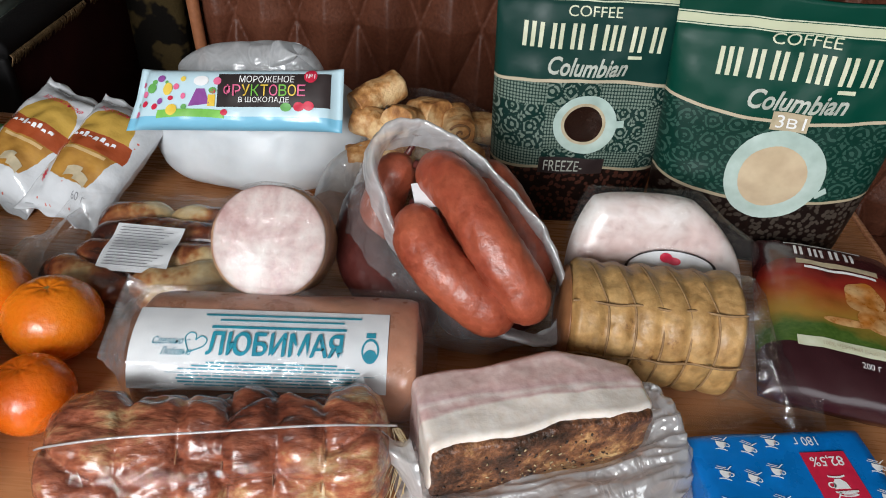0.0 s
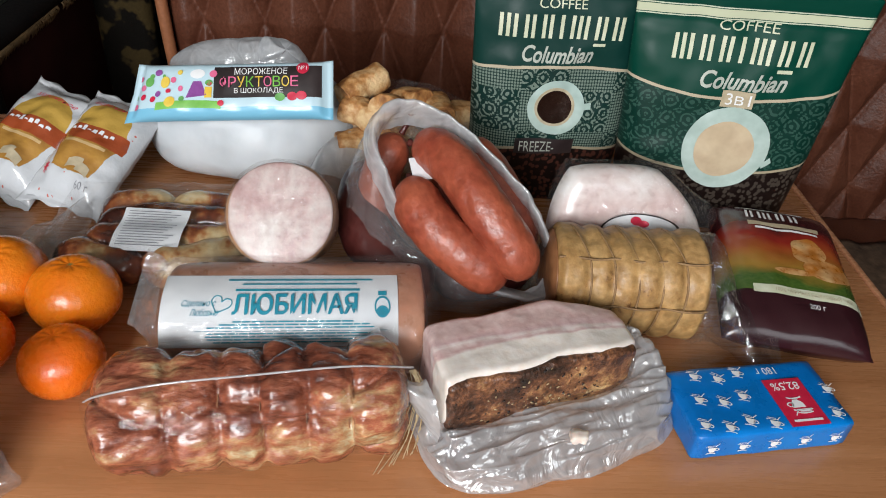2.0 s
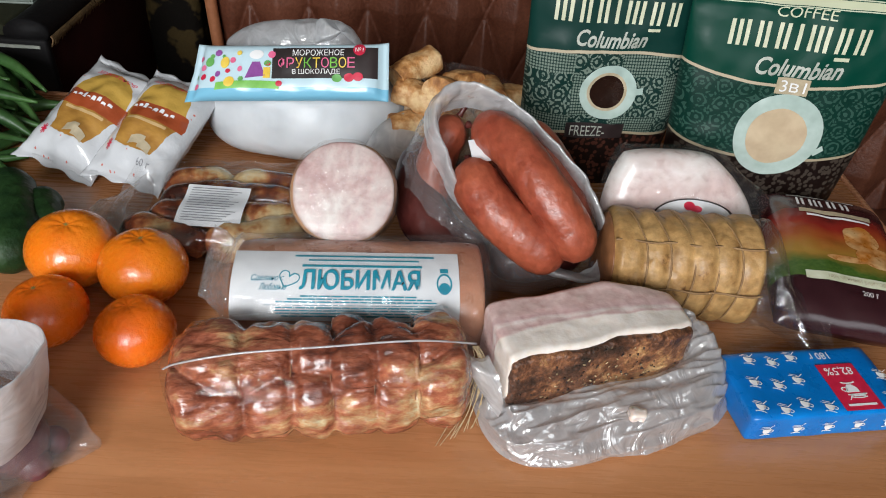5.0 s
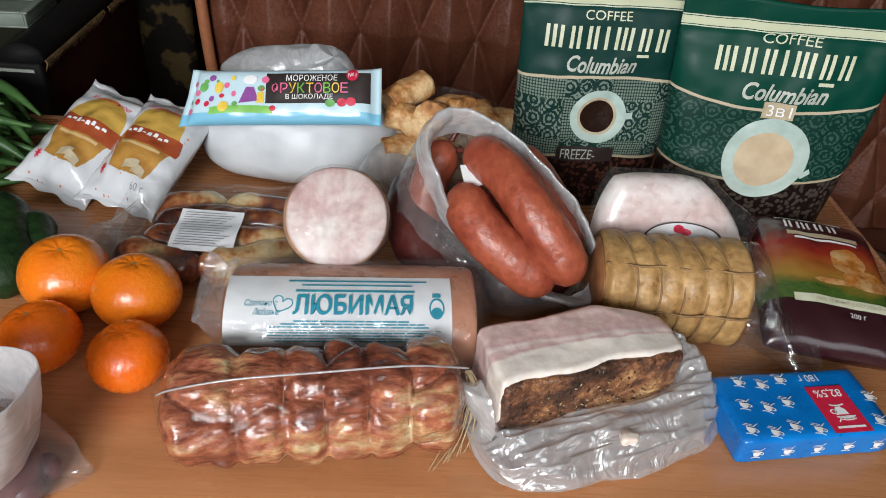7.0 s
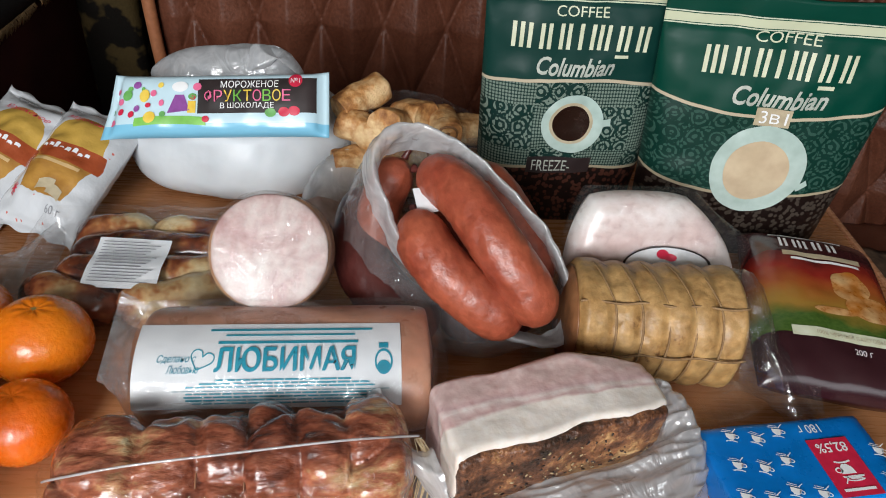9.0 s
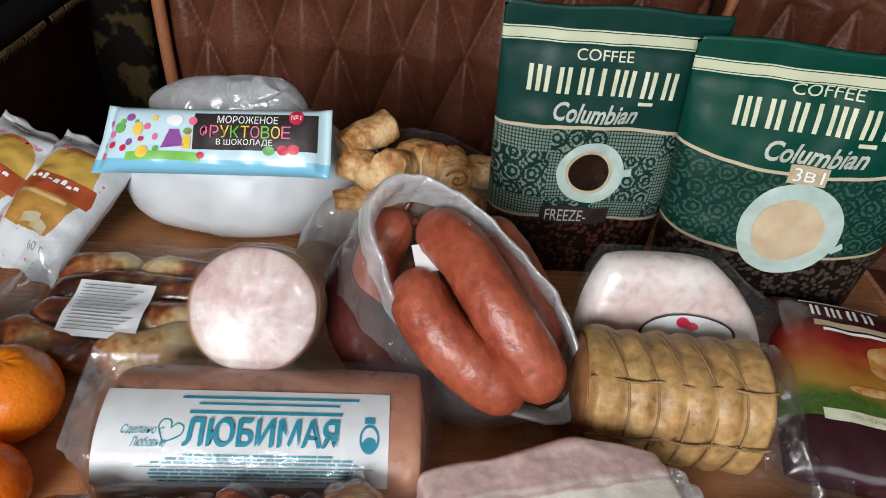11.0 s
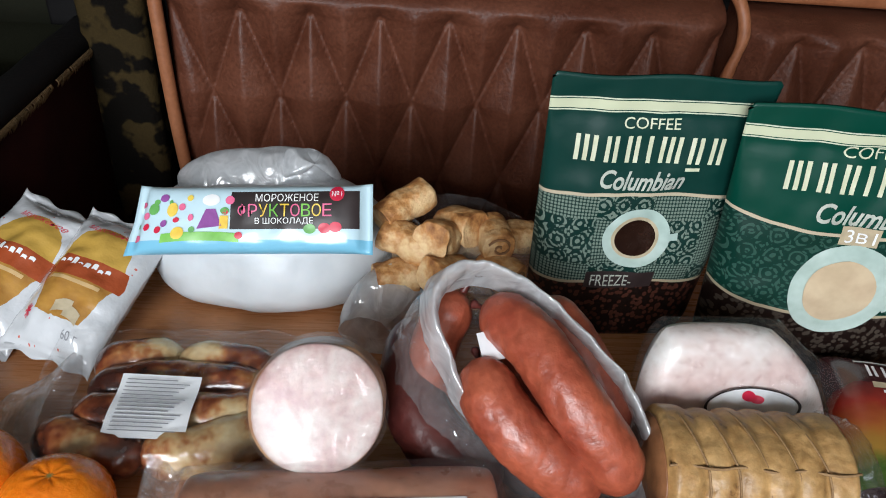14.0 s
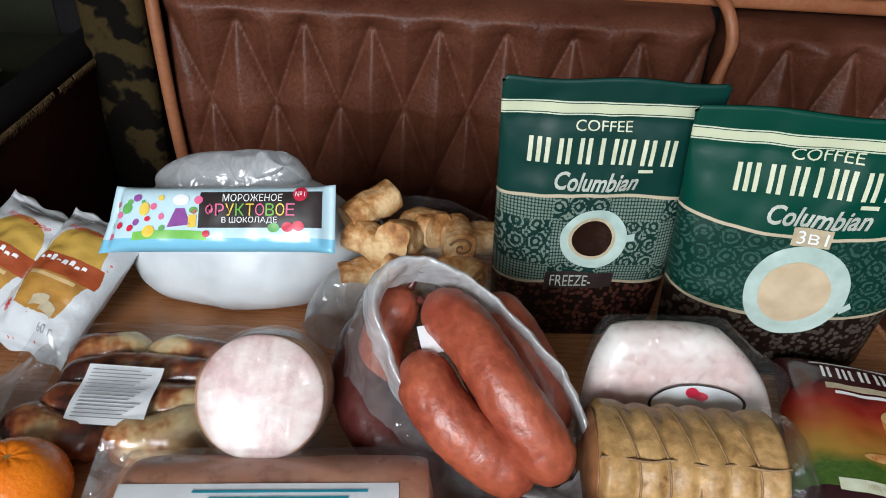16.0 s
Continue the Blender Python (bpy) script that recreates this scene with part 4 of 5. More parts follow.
smoked([(0.004, 0.503, 0.122), (0.016, 0.488, 0.126), (0.031, 0.468, 0.124), (0.052, 0.438, 0.109), (0.076, 0.420, 0.082), (0.085, 0.417, 0.058)], 0.0188)
smoked([(-0.001, 0.471, 0.103), (0.001, 0.459, 0.102), (0.008, 0.444, 0.095), (0.024, 0.429, 0.084), (0.047, 0.420, 0.069), (0.073, 0.417, 0.052)], 0.0196)
smoked([(-0.012, 0.520, 0.122), (-0.026, 0.510, 0.095), (-0.032, 0.495, 0.06), (-0.022, 0.48, 0.03)], 0.0165)
smoked([(0.040, 0.522, 0.116), (0.062, 0.502, 0.102), (0.084, 0.478, 0.074), (0.092, 0.462, 0.046)], 0.0170)
smoked([(0.02, 0.53, 0.09), (0.045, 0.51, 0.06), (0.06, 0.48, 0.03)], 0.018)
# the two lowest sausages carry the bag's inner shade in their colour
smoked([(-0.030, 0.540, 0.080), (-0.042, 0.512, 0.066), (-0.038, 0.480, 0.050), (-0.012, 0.452, 0.034), (0.02, 0.445, 0.026)], 0.0225, M_sausage_dark_shaded, "smoked sausage low in the bag, its dark skin deepened for shade")
smoked([(0.020, 0.462, 0.021), (0.05, 0.456, 0.021), (0.085, 0.470, 0.021), (0.095, 0.500, 0.022)], 0.0175, M_sausage_dark_shaded, "smoked sausage at the bottom of the bag, its dark skin deepened for shade")
tag = thing("paper_tag", pose(0.006, 0.474, 0.117, 40, 0, 20), "small white paper tag among the sausages", "tag")
part("card", box(-0.009, -0.009, 0, 0.010, 0.010, 0.0006, 0), M_label, tag, smooth=False)

# boiled pork in a net
roast = thing("netted_pork_roast", pose(0.1725, 0.437, 0, 0, 0, -2), "golden boiled pork roast tied in a net", "roast meat")
rties = [-0.036 + 0.0185 * i for i in range(5)]
part("meat", tied_roll(0.130, 0.043, 0.0435, rties, 0.055, 0.0026, 6.0), M_roast, roast, "golden-brown rind")
for t in rties:
    part("string", loft([((t + 0.0015 * math.sin(3 * a) - 0.011 * max(0.0, min(1.0, (2.15 - a) / 1.1)) * (a < 2.15), 0.0424 * math.cos(a), 0.0435 + 0.0428 * math.sin(a)), (0.0008, 0, 0), (0, 0.0008 * math.cos(a), 0.0008 * math.sin(a))) for a in [2 * math.pi * i / 48 for i in range(49)]], 6, 1, caps=(False, False)), M_net, roast)
for a in (123, 172):
    c, s = math.cos(radians(a)), math.sin(radians(a))
    part("string", tube([(-0.060 + 0.0107 * i, 0.0438 * c + 0.0014 * math.sin(i * 1.8), 0.0435 + 0.0440 * s) for i in range(12)], 0.0009, 6, 3), M_net, roast)
part("end_cap", loft([((-0.0655, 0, 0.0435), (0, 0.004, 0), (0, 0, 0.004)), ((-0.0650, 0, 0.0435), (0, 0.030, 0), (0, 0, 0.030)), ((-0.060, 0, 0.0435), (0, 0.039, 0), (0, 0, 0.0395))], 40, 5, 2.1, 0.002, 60), M_roast_end, roast, "dark browned cut end")
part("film", loft([((0.055, 0, 0.042), (0, 0.046, 0), (0, 0, 0.046)), ((0.072, 0, 0.040), (0, 0.046, 0), (0, 0, 0.042)), ((0.088, -0.01, 0.026), (0, 0.05, 0), (0, 0, 0.025)), ((0.105, -0.018, 0.018), (0, 0.055, 0.01), (0, 0, 0.013)), ((0.122, -0.015, 0.020), (0, 0.05, 0.012), (0, 0, 0.012))], 90, 6, 2, 0.003, 30, 0.009, 40, caps=(False, False), seed=12), M_film, roast, "crumpled clear film pulled back at one end")
part("film", loft([((-0.05, 0, 0.004), (0.02, 0, 0), (0, 0.02, 0)), ((0.0, -0.01, 0.004), (0.085, 0, 0), (0, 0.048, 0)), ((0.005, -0.012, 0.008), (0.095, 0, 0.002), (0, 0.056, 0.001))], 90, 6, 2.4, 0.001, 30, 0.004, 40, caps=(False, False), seed=15), M_film, roast, "clear film lying under the roast")


# ---------------------------------------------------------------- packets
def flow(a=8, b=0.5, c=6, d=0.5):
    return lambda u, v: max(0.0, 1 - abs(u) ** a) ** b * max(0.0, 1 - abs(v) ** c) ** d


# sliced ham pack
def ham_edge(v, grow=0.0):
    """Left and right ends of the cut face at height v: upright on one side, sloping on the other."""
    k = (v + 1) / 2
    return -0.068 - grow + 0.018 * k ** 3, 0.078 + grow - 0.050 * k ** 2.2


def d_outline(u, v):
    a, b = ham_edge(v)
    return (a + b) / 2 + u * (b - a) / 2, v * 0.0445 - 0.004 * abs(u) ** 3 * (v > 0) * v


def ham_film_outline(u, v):
    a, b = ham_edge(v, 0.004)
    tip = 0.017 * math.exp(-((v - 0.12) / 0.33) ** 2) * max(0, u) ** 3
    return (a + b) / 2 + u * (b - a) / 2 + tip, v * 0.0480


sl = Sheet(0.145, 0.11, 0.036, flow(6, 0.5, 6, 0.5), 36, 36, d_outline, 0.0008, 40, 2)
slices = thing("ham_half", pose(0.184, 0.506, 0.0615, 68, 0, 2), "pale half of a ham sealed in clear film", "ham")
part("meat", sl.mesh(), M_slice, slices, "pale pink and white cut face")
sf = Sheet(0.16, 0.12, 0.041, flow(10, 0.6, 8, 0.5), 44, 40, ham_film_outline, 0.0026, 55, 5)
part("film", sf.mesh(), M_ham_film, slices, "loose clear film")
ham_label = part("label", sf.lay(oval(0.10, -0.20, 0.46, 0.30, 36, 8), 0.001), M_label, slices, "white label with a small printed sign")
part("label_sign", sf.lay(merged(oval(0.07, -0.02, 0.07, 0.08), oval(0.15, -0.07, 0.07, 0.06)), 0.0016), M_red, ham_label)
part("label_border", sf.lay(oval(0.10, -0.20, 0.475, 0.31, 48, 2, 0.94), 0.0018), M_ink, ham_label)


# printed films: colour zones across the packet, by its own measure
def zone_mat(name, build, rough=0.3, coat=0.2, metal=0.0, bump=0.12, spec=0.5):
    m = bpy.data.materials.new(name)
    m.use_nodes = True
    nt = m.node_tree
    b = nt.nodes["Principled BSDF"]
    N, L = nt.nodes.new, nt.links.new
    uv = N("ShaderNodeUVMap")
    uv.uv_map = "uv"
    sp = N("ShaderNodeSeparateXYZ")
    L(uv.outputs[0], sp.inputs[0])

    def val(x, sock):
        if isinstance(x, (int, float)):
            sock.default_value = x
        else:
            L(x, sock)

    def math_(op, a, c=0.0, d=0.0):
        n = N("ShaderNodeMath")
        n.operation = op
        val(a, n.inputs[0]), val(c, n.inputs[1]), val(d, n.inputs[2])
        return n.outputs[0]

    def mix(f, a, c):
        n = N("ShaderNodeMix")
        n.data_type = "RGBA"
        val(f, n.inputs[0])
        for x, s in ((a, n.inputs[6]), (c, n.inputs[7])):
            if isinstance(x, tuple):
                s.default_value = (*x, 1)
            else:
                L(x, s)
        return n.outputs[2]

    def scaled(sx, sy):
        mp = N("ShaderNodeMapping")
        mp.inputs["Scale"].default_value = (sx, sy, 1)
        L(uv.outputs[0], mp.inputs["Vector"])
        return mp.outputs[0]

    def noise_(vec, scale, detail=3):
        n = N("ShaderNodeTexNoise")
        n.inputs["Scale"].default_value, n.inputs["Detail"].default_value = scale, detail
        L(vec, n.inputs["Vector"])
        return n.outputs["Fac"]

    def voronoi(vec, scale, feature="F1", rnd=1.0):
        n = N("ShaderNodeTexVoronoi")
        n.feature = feature
        n.inputs["Scale"].default_value, n.inputs["Randomness"].default_value = scale, rnd
        L(vec, n.inputs["Vector"])
        return n.outputs["Distance"]

    col = build(sp.outputs[0], sp.outputs[1], math_, mix, scaled, noise_, voronoi)
    L(col, b.inputs["Base Color"])
    tc = N("ShaderNodeTexCoord")
    n = N("ShaderNodeTexNoise")
    n.inputs["Scale"].default_value, n.inputs["Detail"].default_value = 38, 4
    L(tc.outputs["Object"], n.inputs["Vector"])
    bp = N("ShaderNodeBump")
    bp.inputs["Strength"].default_value, bp.inputs["Distance"].default_value = bump, 0.006
    L(n.outputs["Fac"], bp.inputs["Height"])
    L(bp.outputs[0], b.inputs["Normal"])
    b.inputs["Roughness"].default_value, b.inputs["Coat Weight"].default_value, b.inputs["Metallic"].default_value = rough, coat, metal
    b.inputs["Coat Roughness"].default_value = 0.15
    b.inputs["Specular IOR Level"].default_value = spec
    return m


def pouch_print(green, dark, low, mid, band, sag, pale, orn, bean, grains):
    def build(u, v, math_, mix, scaled, noise_, voronoi):
        # edges between zones bow downwards towards the middle
        du = math_("SUBTRACT", u, 0.5)
        vv = math_("ADD", v, math_("MULTIPLY", math_("SUBTRACT", 0.25, math_("MULTIPLY", du, du)), sag))
        beans = mix(math_("GREATER_THAN", voronoi(scaled(*grains), 1.0), 0.46), bean, (0.010, 0.005, 0.004))
        # tile ornament: rings and crosses that repeat
        rings = math_("SINE", math_("MULTIPLY", voronoi(scaled(10, 14), 1.0, "F1", 0.0), 24))
        curls = math_("SINE", math_("MULTIPLY", noise_(scaled(11, 14), 1.0, 1), 60))
        f = math_("GREATER_THAN", math_("ADD", rings, math_("MULTIPLY", curls, 0.75)), 0.3)
        if orn > 0.5:
            # patchwork: every other tile has its colours swapped
            col, row = math_("FLOOR", math_("MULTIPLY", u, 3.6)), math_("FLOOR", math_("MULTIPLY", v, 5.8))
            odd = math_("MODULO", math_("ADD", col, math_("MULTIPLY", row, 3.0)), 2.0)
            lattice = math_("MULTIPLY", math_("SINE", math_("MULTIPLY", u, 190.0)), math_("SINE", math_("MULTIPLY", v, 250.0)))
            lattice = math_("GREATER_THAN", math_("ABSOLUTE", lattice), 0.34)
            swap = math_("GREATER_THAN", odd, 0.5)
            f = math_("ADD", math_("MULTIPLY", f, math_("SUBTRACT", 1.0, swap)), math_("MULTIPLY", lattice, swap))
        ornament = mix(math_("MULTIPLY", f, orn), dark, pale)
        c = mix(math_("GREATER_THAN", vv, low), beans, ornament)
        c = mix(math_("GREATER_THAN", vv, mid), c, green)
        line = math_("LESS_THAN", math_("ABSOLUTE", math_("SUBTRACT", vv, mid)), 0.006)
        c = mix(line, c, (0.5, 0.42, 0.3))
        line = math_("LESS_THAN", math_("ABSOLUTE", math_("SUBTRACT", vv, low)), 0.006)
        c = mix(line, c, (0.4, 0.33, 0.22))
        d = math_("ABSOLUTE", math_("SUBTRACT", v, band))
        c = mix(math_("LESS_THAN", d, 0.0155), c, (0.57, 0.60, 0.42))
        return mix(math_("LESS_THAN", math_("ABSOLUTE", math_("SUBTRACT", d, 0.021)), 0.0022), c, (0.62, 0.66, 0.5))
    return build


M_pouch_dark = zone_mat("dark_green_pouch_print", pouch_print((0.003, 0.034, 0.027), (0.004, 0.026, 0.021), 0.25, 0.594, 0.90, -0.08, (0.20, 0.25, 0.205), 0.85, (0.075, 0.026, 0.017), (34, 46)), 0.42, 0.03, spec=0.25)
M_pouch_green = zone_mat("green_pouch_print", pouch_print((0.0, 0.046, 0.029), (0.003, 0.030, 0.021), 0.336, 0.642, 0.905, 0.19, (0.07, 0.16, 0.125), 0.38, (0.055, 0.042, 0.033), (40, 46)), 0.40, 0.03, spec=0.25)


def pouch_lift(u, v):
    s = (v + 1) / 2
    top = max(0.0, min(1, (0.86 - s) / 0.5))
    return max(0.0, 1 - abs(u) ** 5) ** 0.6 * (0.04 + 0.96 * top ** 0.7)


def brand_marks(x0, y0, x1, y1, strokes):
    """Plain upright bars in the place of a trade name; strokes: bars in each sign."""
    out = []
    cells = [k + 0.55 for k in strokes]
    unit = (x1 - x0) / sum(cells)
    x = x0
    for k, cell in zip(strokes, cells):
        for i in range(k):
            a = x + i * unit
            lean = 0.06 * unit
            out.append(polygon([(a - lean, y0), (a + 0.52 * unit - lean, y0), (a + 0.52 * unit + lean, y1), (a + lean, y1)]))
        x += cell * unit
    return out


def pouch(m, w, h, t, material, taper, label, seed, fit):
    ob = thing("coffee_pouch", m, label, "coffee pouch", "coffee pouches")
    rc = 0.05

    def outline(u, v):
        s = (v + 1) / 2
        half = w / 2 * (1 - taper * (1 - s))
        x = u * half
        if s < 0.06:
            x *= 1 - 0.06 * (1 - s / 0.06)
        corner = max(0, abs(u) - 1 + rc) / rc
        return x, s * h - (0.006 * corner ** 3 if v > 0.999 else 0) + 0.0015 * math.sin(u * 5 + seed) * (s > 0.97)

    sh = Sheet(w, h, t, pouch_lift, 60, 70, outline, 0.0026, 24, seed)
    part("pouch_body", sh.mesh(), material, ob)
    part("heading_text", sh.lay(split_long(words("COFFEE", *fit["head"], 0, 0.0), 0.04), 0.0011), M_cream, ob)
    for bar_ in brand_marks(*fit["brand"], (3, 2, 2, 1, 3, 2, 2)):
        part("brand_bar", sh.lay(split_long(bar_, 0.05), 0.0010), M_cream, ob)
    part("script_text", sh.lay(split_long(words("Columbian", *fit["script"], 0.35, 0.022, -0.012), 0.04), 0.0011), M_silver, ob)
    cx, cy, r = fit["cup"]
    k = w / h * (1 - taper * 0.6)
    cup = part("cup_print", sh.lay(oval(cx, cy, r, r * k, 40, 8, 0), 0.0007), M_cup, ob, "printed white cup and saucer")
    if not fit["latte"]:
        part("foam_ring", sh.lay(oval(cx - 0.02, cy + 0.01, r * 0.70, r * k * 0.70, 36, 3, 0.75), 0.0012), M_tan, cup, "printed ring of brown froth")
    part("drink_print", sh.lay(oval(cx - 0.02, cy + (0.0 if fit["latte"] else 0.01), r * fit["drink"], r * k * fit["drink"], 36, 7, 0), 0.0013), M_latte if fit["latte"] else M_coffee, cup, "printed coffee")
    part("cup_handle", sh.lay(moved(patch(0, -0.026, 0.10, 0.026, 4, 3), pose(cx + r * 0.93, cy + (-0.12 if fit["latte"] else 0.02), 0, 0, 0, 35 if fit["latte"] else 5)), 0.0007), M_cup, cup)
    return ob, sh


p1, s1 = pouch(pose(0.134, 0.650, 0.001, 94, 0, 3), 0.174, 0.239, 0.050, M_pouch_dark, 0.14, "dark green stand-up pouch of freeze-dried coffee", 1.0,
               dict(head=(-0.32, 0.660, 0.20, 0.725), brand=(-0.74, 0.445, 0.72, 0.615), script=(-0.47, 0.27, 0.34, 0.40), cup=(0.0, -0.106, 0.345), drink=0.60, latte=False))
plate1 = part("word_plate", s1.lay(patch(-0.46, -0.515, 0.30, -0.375, 10, 2), 0.0007), M_ink, p1)
part("word_text", s1.lay(split_long(words("FREEZE-", -0.40, -0.49, 0.05, -0.40), 0.06), 0.0013), M_silver, plate1)
part("name_underline", s1.lay(patch(0.32, 0.395, 0.46, 0.417, 4, 1)), M_cream, p1)
p2, s2 = pouch(pose(0.2945, 0.613, 0.001, 92, 0, -4), 0.212, 0.232, 0.060, M_pouch_green, 0.17, "bright green stand-up pouch of instant coffee mix", 4.0,
               dict(head=(-0.28, 0.690, 0.235, 0.765), brand=(-0.65, 0.466, 0.63, 0.650), script=(-0.37, 0.275, 0.42, 0.41), cup=(0.02, -0.22, 0.43), drink=0.68, latte=True))
plate2 = part("number_plate", s2.lay(patch(-0.14, 0.130, 0.16, 0.258, 8, 4), 0.0007), M_tan, p2)
part("number_text", s2.lay(split_long(words("3в1", -0.10, 0.15, 0.13, 0.238), 0.05), 0.0013), M_white, plate2)
part("name_underline", s2.lay(patch(0.30, 0.41, 0.44, 0.437, 4, 1)), M_cream, p2)


def tea_print(u, v, math_, mix, scaled, noise_, voronoi):
    wob = math_("MULTIPLY", math_("SUBTRACT", noise_(scaled(3, 5), 1.0, 4), 0.5), 0.22)
    vv = math_("ADD", v, wob)

    def soft(at, width):
        return math_("MAXIMUM", math_("MINIMUM", math_("DIVIDE", math_("SUBTRACT", vv, at), width), 1.0), 0.0)

    c = mix(noise_(scaled(30, 60), 1.0, 2), (0.02, 0.07, 0.008), (0.10, 0.16, 0.03))
    c = mix(soft(0.33, 0.08), c, (0.34, 0.18, 0.03))
    c = mix(soft(0.43, 0.12), c, (0.34, 0.085, 0.018))
    c = mix(soft(0.54, 0.12), c, (0.26, 0.02, 0.012))
    c = mix(soft(0.66, 0.10), c, (0.045, 0.008, 0.010))
    return mix(math_("LESS_THAN", v, 0.235), c, (0.030, 0.007, 0.010))


M_tea = zone_mat("tea_print", tea_print, 0.25, 0.3)
tea = thing("tea_packet", pose(0.326, 0.473, 0.024, 4, 0, -12), "dark red shiny packet of granulated tea lying down", "tea packet")
ts = Sheet(0.112, 0.176, 0.044, lambda u, v: max(0.0, 1 - abs(u) ** 5) ** 0.5 * max(0.0, 1 - abs(v) ** 5) ** 0.55, 34, 46, lambda u, v: (u * 0.0565 * (1 - 0.03 * v), v * 0.088), 0.0014, 40, 9, 0.9)
part("packet", ts.mesh(), M_tea, tea)
for bar_ in brand_marks(-0.50, 0.63, 0.42, 0.79, (2, 3, 2, 2)) + [patch(-0.62, 0.82, 0.48, 0.850, 8, 1, 0.02)]:
    part("brand_bar", ts.lay(split_long(bar_, 0.1)), M_white, tea)
part("text_strip", ts.lay(patch(-0.50, 0.49, 0.62, 0.56, 12, 2)), M_tan, tea)
part("text_bar", ts.lay(patch(-0.40, 0.43, 0.58, 0.465, 12, 1)), M_white, tea)
strip2 = part("text_strip", ts.lay(patch(-0.60, -0.56, 0.95, -0.45, 16, 2)), M_cream, tea)
part("strip_text", ts.lay(split_long(words("100% ЧЁРНЫЙ БАЙХОВЫЙ ЧАЙ", -0.30, -0.53, 0.78, -0.475), 0.08), 0.0011), M_tan, strip2)
part("weight_text", ts.lay(words("200 г", 0.14, -0.68, 0.36, -0.62), 0.0011), M_white, tea)
M_amber = mat("amber_print", (0.42, 0.14, 0.02), (0.60, 0.36, 0.16), 60, 0.3, 0.02)
part("picture_shape", ts.lay(merged(oval(0.34, 0.14, 0.26, 0.21, 28, 5, 0, 5, 0.06), oval(0.55, -0.12, 0.36, 0.16, 28, 4), oval(0.05, -0.21, 0.30, 0.045, 20, 2)), 0.0009), M_amber, tea, "plain amber shape of the picture")

# fruit ice bar on the white bag
M_bar = zone_mat("ice_bar_print", lambda u, v, math_, mix, scaled, noise_, voronoi: mix(math_("GREATER_THAN", v, 0.20), (0.20, 0.50, 0.68), (0.52, 0.69, 0.76)), 0.28, 0.3)
bar = thing("ice_cream_bar", pose(-0.173, 0.6255, 0.1015, 52, -5.5, -3), "pale blue wrapped fruit ice cream bar on the white bag", "ice cream")
bs = Sheet(0.192, 0.054, 0.022, lambda u, v: max(0.0, 1 - (abs(u) / 0.93) ** 10) ** 0.5 * max(0.0, 1 - abs(v) ** 4) ** 0.5 if abs(u) < 0.93 else 0.0, 60, 24, lambda u, v: (u * 0.096 - 0.009 * max(0, -u) * max(0, -v) + 0.005 * max(0, -u) * max(0, v), 0.002 + v * 0.027 * (1 + 0.05 * abs(u) ** 8)), 0.0008, 50, 3)
part("wrapper", bs.mesh(), M_bar, bar)
panel = part("dark_panel", bs.lay(patch(-0.155, -0.30, 0.90, 0.80, 24, 10), 0.0005), M_ink, bar, "dark printed panel")
part("heading_text", bs.lay(split_long(words("МОРОЖЕНОЕ", 0.055, 0.50, 0.57, 0.73), 0.06), 0.0010), M_white, panel)
M_lilac, M_lime, M_yellow, M_pink, M_leaf = (mat(n, c, c2, 30, 0.35, 0.02) for n, c, c2 in (("lilac_print", (0.24, 0.06, 0.28), (0.30, 0.09, 0.34)), ("lime_print", (0.16, 0.45, 0.06), (0.2, 0.5, 0.08)), ("yellow_print", (0.75, 0.5, 0.05), (0.8, 0.58, 0.1)), ("pink_print", (0.7, 0.12, 0.25), (0.75, 0.16, 0.3)), ("leaf_print", (0.1, 0.32, 0.08), (0.14, 0.4, 0.1))))
for i, (ch, mt) in enumerate(zip("ФРУКТОВОЕ", (M_pink, M_pink, M_yellow, M_lime, M_yellow, M_pink, M_lime, M_yellow, M_pink))):
    part("letter", bs.lay(words(ch, -0.09 + 0.087 * i, 0.06, -0.015 + 0.087 * i, 0.43, 0, 0.0), 0.0016), mt, panel)
part("line_text", bs.lay(split_long(words("В ШОКОЛАДЕ", 0.05, -0.18, 0.53, 0.03), 0.06), 0.0010), M_white, panel)
badge = part("round_badge", bs.lay(oval(0.72, 0.72, 0.06, 0.22, 24, 3), 0.0010), M_red, bar)
part("badge_text", bs.lay(words("№1", 0.68, 0.64, 0.76, 0.80), 0.0014), M_white, badge)
part("cherry_print", bs.lay(merged(oval(0.62, -0.28, 0.05, 0.15), oval(0.71, -0.25, 0.05, 0.15)), 0.0011), M_red, bar)
part("apple_print", bs.lay(oval(0.50, -0.30, 0.05, 0.14), 0.0011), M_leaf, bar)
part("dress_shape", bs.lay(polygon([(-0.42, -0.28), (-0.22, -0.20), (-0.28, 0.30), (-0.36, 0.30)]), 0.0010), M_lilac, bar, "plain lilac shape")
part("hat_shape", bs.lay(oval(-0.32, 0.56, 0.075, 0.17, 20, 3), 0.0010), M_white, bar)
part("basket_print", bs.lay(merged(patch(-0.24, -0.28, -0.17, 0.10, 4, 4)), 0.0010), M_yellow, bar)
part("meadow_print", bs.lay(patch(-0.70, -0.68, -0.08, -0.42, 16, 2, 0.06), 0.0008), M_lime, bar)
